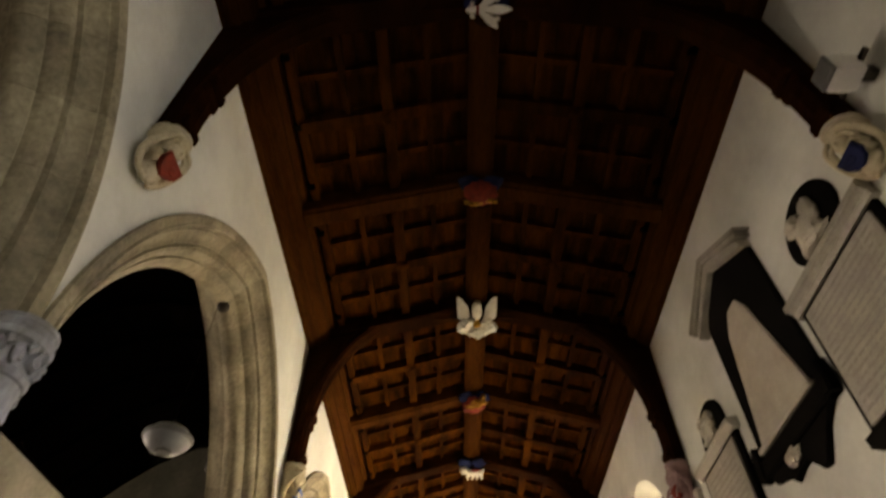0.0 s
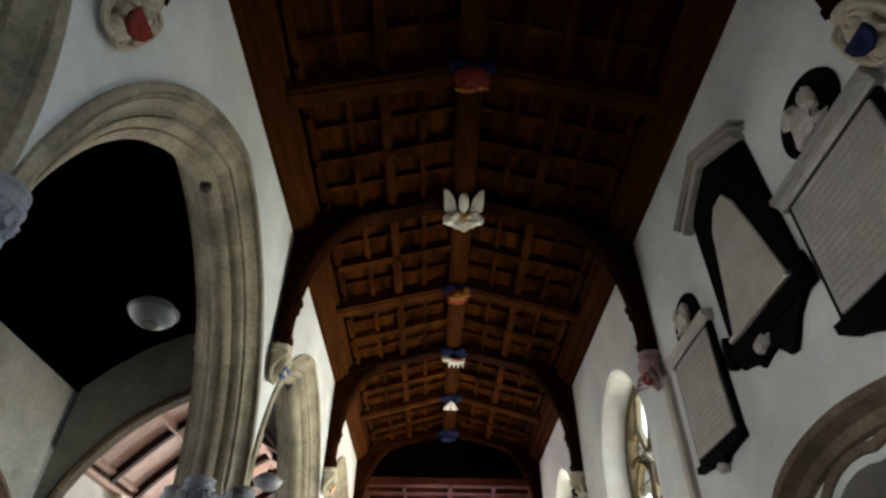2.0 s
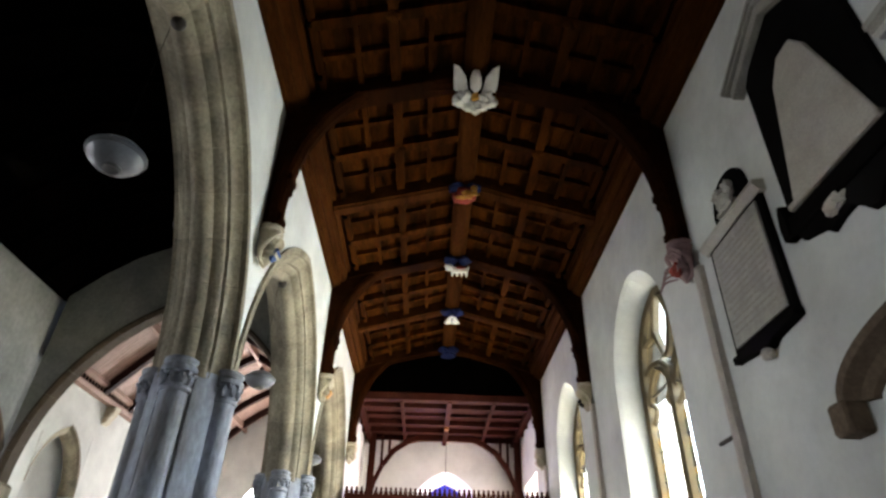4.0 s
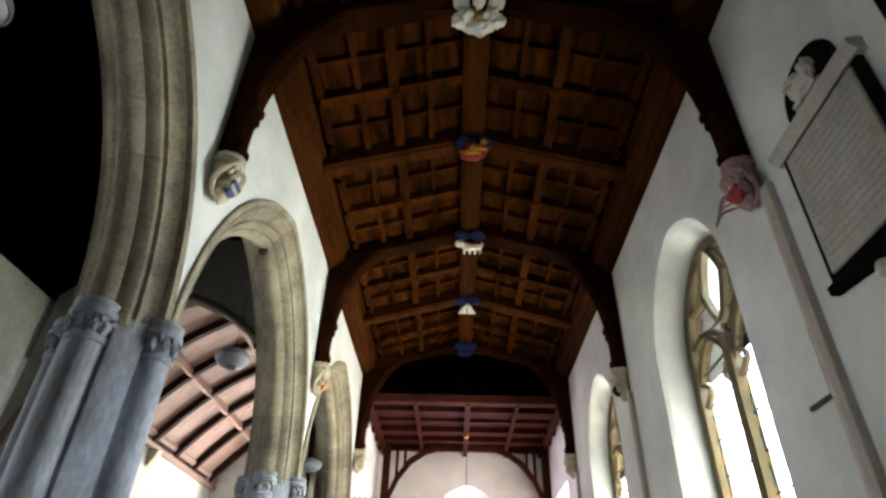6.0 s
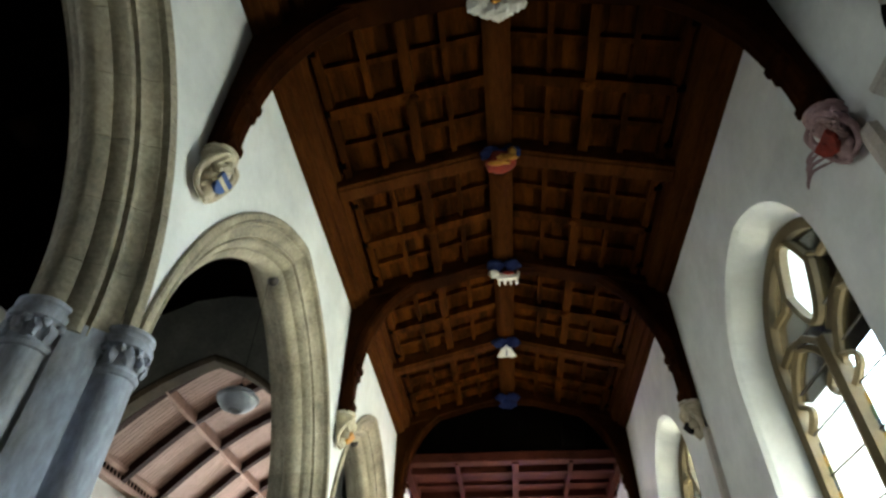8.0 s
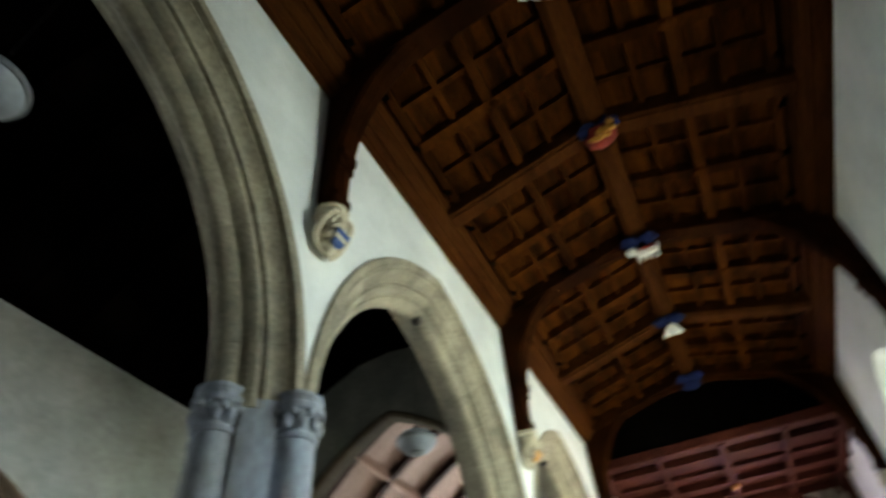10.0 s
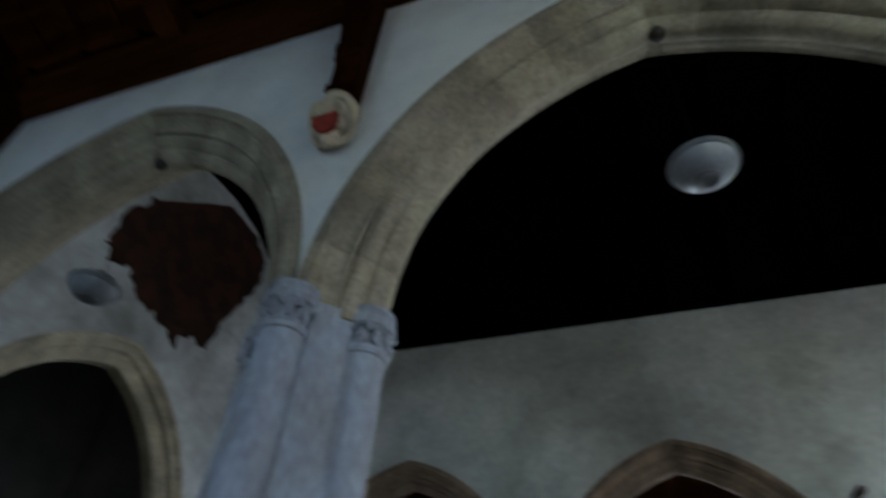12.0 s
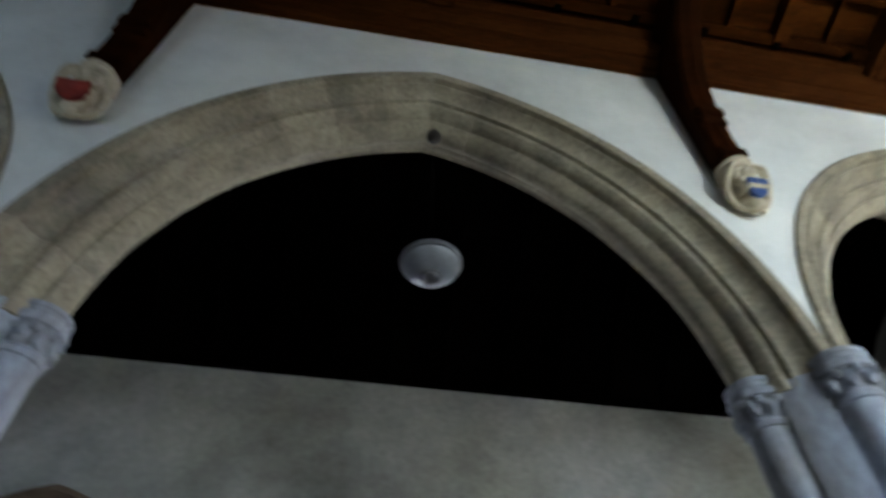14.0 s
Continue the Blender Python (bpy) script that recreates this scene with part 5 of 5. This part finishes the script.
def letters(ob, y0, y1, z0, z1, x, rows, seed, taper=None):
    """Worn lines of an inscription, as plain bars."""
    rnd = random.Random(seed)
    bm = fresh()
    for k in range(rows):
        z = z1 - (z1 - z0) * (k + 0.5) / rows
        a, b = y0, y1
        if taper:
            h = taper(z)
            a, b = max(y0, h[0]), min(y1, h[1])
        y = a + rnd.uniform(0, 0.05)
        while y < b - 0.03:
            w = rnd.uniform(0.03, 0.11)
            box(bm, x - 0.001, x + 0.004, y, min(y + w, b), z - 0.009, z + 0.009)
            y += w + 0.018
    return tagged(part("inscription", bm, INK, ob, "worn unreadable lettering"), kind="stuff")


def relief(ob, y, z, ry, rz, seed, stone):
    """Cream carved arms with drapery on a black backing."""
    bm = fresh()
    lump(bm, W - 0.05, y + 0.02, z - rz * 0.18, 0.07, ry * 0.42, rz * 0.42, 0.35, seed, 3)
    lump(bm, W - 0.06, y + ry * 0.28, z + rz * 0.30, 0.06, ry * 0.28, rz * 0.24, 0.5, seed + 1, 3)
    lump(bm, W - 0.06, y - ry * 0.30, z + rz * 0.16, 0.05, ry * 0.2, rz * 0.38, 0.5, seed + 2, 3)
    lump(bm, W - 0.07, y - ry * 0.02, z - rz * 0.55, 0.05, ry * 0.5, rz * 0.16, 0.5, seed + 3, 3)
    return part("carved_relief", bm, stone, ob, "cream carved arms and drapery", smooth=True)


# the broad tablet
ob = thing("memorial_tablet", W, 0.75, 3.58, "broad grey marble wall tablet with carved arms above", "memorial tablet", "memorial tablets")
bm = fresh()
box(bm, W - 0.04, W + 0.004, 0.21, 1.27, 3.72, 4.69, 0.006)
part("backing", bm, SLATE, ob, "black marble edge")
bm = fresh()
box(bm, W - 0.065, W - 0.035, 0.27, 1.21, 3.76, 4.64, 0.008)
part("slab", bm, GREYMARBLE, ob)
letters(ob, 0.32, 1.16, 3.82, 4.60, W - 0.066, 15, 1)
bm = fresh()
prism(bm, [(W + 0.003, 4.675), (W - 0.06, 4.675), (W - 0.075, 4.70), (W - 0.075, 4.715), (W - 0.10, 4.735), (W - 0.12, 4.745), (W - 0.12, 4.79), (W - 0.09, 4.82), (W + 0.003, 4.83)], "y", 0.17, 1.31)
part("cornice", bm, GREYMARBLE, ob)
bm = fresh()
prism(bm, [(0.18, 3.73), (1.30, 3.73), (1.29, 3.66), (1.2, 3.60), (1.1, 3.58), (0.95, 3.50), (0.55, 3.50), (0.4, 3.58), (0.28, 3.60), (0.19, 3.66)], "x", W - 0.09, W + 0.003, 0.01)
part("apron", bm, SLATE, ob, "black marble apron")
bm = fresh()
prism(bm, [(0.73 + 0.33 * math.cos(a), 5.05 + (0.31 if math.sin(a) > 0 else 0.24) * math.sin(a)) for a in [2 * math.pi * k / 28 for k in range(28)]], "x", W - 0.03, W + 0.003, 0.006)
part("oval_back", bm, SLATE, ob, "black oval backing")
relief(ob, 0.73, 5.05, 0.33, 0.30, 3, MARBLE)

# the tall tapering tablet
ob = thing("memorial_tablet", W, 1.98, 3.85, "black marble wall monument with a tapering cream panel", "memorial tablet", "memorial tablets")
bm = fresh()
prism(bm, [(1.37, 4.20), (2.55, 4.20), (2.53, 5.60), (2.40, 5.74), (2.02, 5.96), (1.60, 5.74), (1.42, 5.62)], "x", W - 0.05, W + 0.004, 0.008)
part("backing", bm, SLATE, ob, "black marble backing")
bm = fresh()
prism(bm, [(1.50, 4.27), (2.44, 4.27), (2.21, 5.26), (2.07, 5.43), (1.90, 5.43), (1.79, 5.26)], "x", W - 0.075, W - 0.045, 0.008)
part("panel", bm, MARBLE, ob, "cream veined marble panel")
bm = fresh()
box(bm, W - 0.11, W - 0.04, 1.48, 2.46, 4.25, 4.30, 0.01)
part("ledge", bm, MARBLE, ob)
bm = fresh()
box(bm, W - 0.085, W + 0.003, 1.33, 2.62, 4.10, 4.25, 0.015)
part("shelf", bm, SLATE, ob, "black marble shelf")
for y in (1.37, 2.58):
    bm = fresh()
    prism(bm, [(y - 0.05, 4.10), (y + 0.05, 4.10), (y + 0.06, 4.20), (y + 0.04, 4.32), (y + 0.015, 4.39), (y - 0.03, 4.37), (y - 0.06, 4.22)], "x", W - 0.10, W + 0.002, 0.012)
    part("scroll", bm, SLATE, ob)
bm = fresh()
prism(bm, [(1.42, 4.11), (2.54, 4.11), (2.50, 4.04), (2.30, 4.00), (2.22, 3.92), (2.10, 3.96), (1.98, 3.98), (1.86, 3.84), (1.78, 3.83), (1.70, 3.92), (1.62, 4.02)], "x", W - 0.05, W + 0.003, 0.01)
part("apron", bm, SLATE, ob)
bm = fresh()
lump(bm, W - 0.06, 2.10, 4.06, 0.04, 0.10, 0.065, 0.5, 6, 3)
part("cartouche", bm, MARBLE, ob, "small pale carved arms", smooth=True)
for s in (-1, 1):
    for lift, out, tip in ((0.0, 0.11, 0.62), (0.035, 0.135, 0.67), (0.075, 0.15, 0.70)):
        bm = fresh()
        prism(bm, [(2.03, 6.02 + lift), (2.03 + s * tip, 5.67 + lift), (2.03 + s * tip, (5.59 if lift == 0 else 5.635) + lift), (2.03, (5.90 if lift == 0 else 5.97) + lift)], "x", W - out, W + 0.003 - lift * 0.02, 0.006)
        part("pediment", bm, GREYMARBLE, ob, "weathered grey stone pediment")

# the narrow tablet
ob = thing("memorial_tablet", W, 3.27, 3.5, "narrow grey marble wall tablet with a round-topped relief", "memorial tablet", "memorial tablets")
bm = fresh()
box(bm, W - 0.045, W + 0.004, 2.80, 3.74, 3.66, 4.71, 0.006)
part("backing", bm, SLATE, ob, "black marble edge")
bm = fresh()
box(bm, W - 0.065, W - 0.04, 2.86, 3.68, 3.72, 4.67, 0.008)
part("slab", bm, GREYMARBLE, ob)
letters(ob, 2.91, 3.63, 3.80, 4.60, W - 0.066, 14, 8)
bm = fresh()
prism(bm, [(W + 0.003, 4.70), (W - 0.06, 4.70), (W - 0.09, 4.73), (W - 0.11, 4.75), (W - 0.11, 4.79), (W + 0.003, 4.81)], "y", 2.75, 3.79)
part("cornice", bm, MARBLE, ob)
bm = fresh()
prism(bm, [(2.78, 3.67), (3.76, 3.67), (3.76, 3.61), (3.42, 3.59), (3.37, 3.54), (3.19, 3.54), (3.14, 3.59), (2.78, 3.61)], "x", W - 0.08, W + 0.003, 0.01)
part("sill", bm, SLATE, ob)
bm = fresh()
lump(bm, W - 0.05, 3.28, 3.52, 0.05, 0.07, 0.05, 0.3, 4, 2)
part("knob", bm, MARBLE, ob, smooth=True)
bm = fresh()
prism(bm, [(2.94, 4.80), (3.54, 4.80)] + [(3.24 + 0.30 * math.cos(a), 4.96 + 0.28 * math.sin(a)) for a in [math.pi * k / 12 for k in range(13)]], "x", W - 0.03, W + 0.003, 0.006)
part("round_back", bm, SLATE, ob, "black round-topped backing")
relief(ob, 3.24, 4.99, 0.27, 0.24, 13, MARBLE)

# ---- pipes, conduit, floodlight
for y in (-0.04, 4.05, 8.3, 12.45):
    bm = fresh()
    prism(bm, [(W + 0.002, y - 0.065), (W - 0.055, y - 0.06), (W - 0.07, y), (W - 0.055, y + 0.06), (W + 0.002, y + 0.065)], "z", FLOOR, 4.74)
    tagged(mesh_object("downpipe", bm, PIPE), "tan painted pipe casing running down from the corbel", "pipe", "pipe casings")
bm = fresh()
box(bm, W - 0.03, W + 0.002, 4.13, 4.16, 3.13, 3.61, 0.006)
box(bm, W - 0.03, W + 0.002, 4.13, 4.43, 3.115, 3.145, 0.006)
tagged(mesh_object("conduit", bm, IRON), "dark angled cable conduit on the white wall", "conduit")


def floodlight(x, y, z, s, label):
    """A white boxed lamp on a bracket; the wall lies on its s side."""
    ob = thing("floodlight", x, y, z, label, "floodlight", "boxed floodlights")
    bm = fresh()
    box(bm, x - 0.085, x + 0.095, y - 0.09, y + 0.09, z - 0.09, z + 0.09, 0.02)
    part("housing", bm, ENAMEL, ob)
    bm = fresh()
    box(bm, x - s * 0.10 - 0.015, x - s * 0.10 + 0.015, y - 0.082, y + 0.082, z - 0.082, z + 0.082, 0.01)
    part("lens", bm, BULB, ob, "frosted lens")
    bm = fresh()
    box(bm, min(x + s * 0.09, x + s * 0.21), max(x + s * 0.09, x + s * 0.21), y - 0.04, y + 0.04, z - 0.04, z + 0.04, 0.01)
    box(bm, x + s * 0.08 - 0.015, x + s * 0.08 + 0.015, y - 0.16, y + 0.16, z - 0.02, z + 0.02, 0.005)
    part("bracket", bm, IRON, ob)
    return ob


floodlight(2.0, -0.33, 5.20, 1, "white boxed floodlight fixed beside the truss")
floodlight(-2.95, 4.16, 5.12, 1, "white boxed floodlight on the nave side of the arcade")
bm = fresh()
lathe(bm, [(0.03, -0.12), (0.05, -0.11), (0.06, 0.05), (0.03, 0.08)], 0, 0, 0, 12)
bm.transform(pose(NORTH + 0.09, 4.03, 4.87, 0, 70, 30))
box(bm, NORTH - 0.005, NORTH + 0.06, 4.00, 4.06, 4.87, 4.91)
tagged(mesh_object("spotlight", bm, IRON, True), "small black spotlight on the nave's north wall", "spotlight")
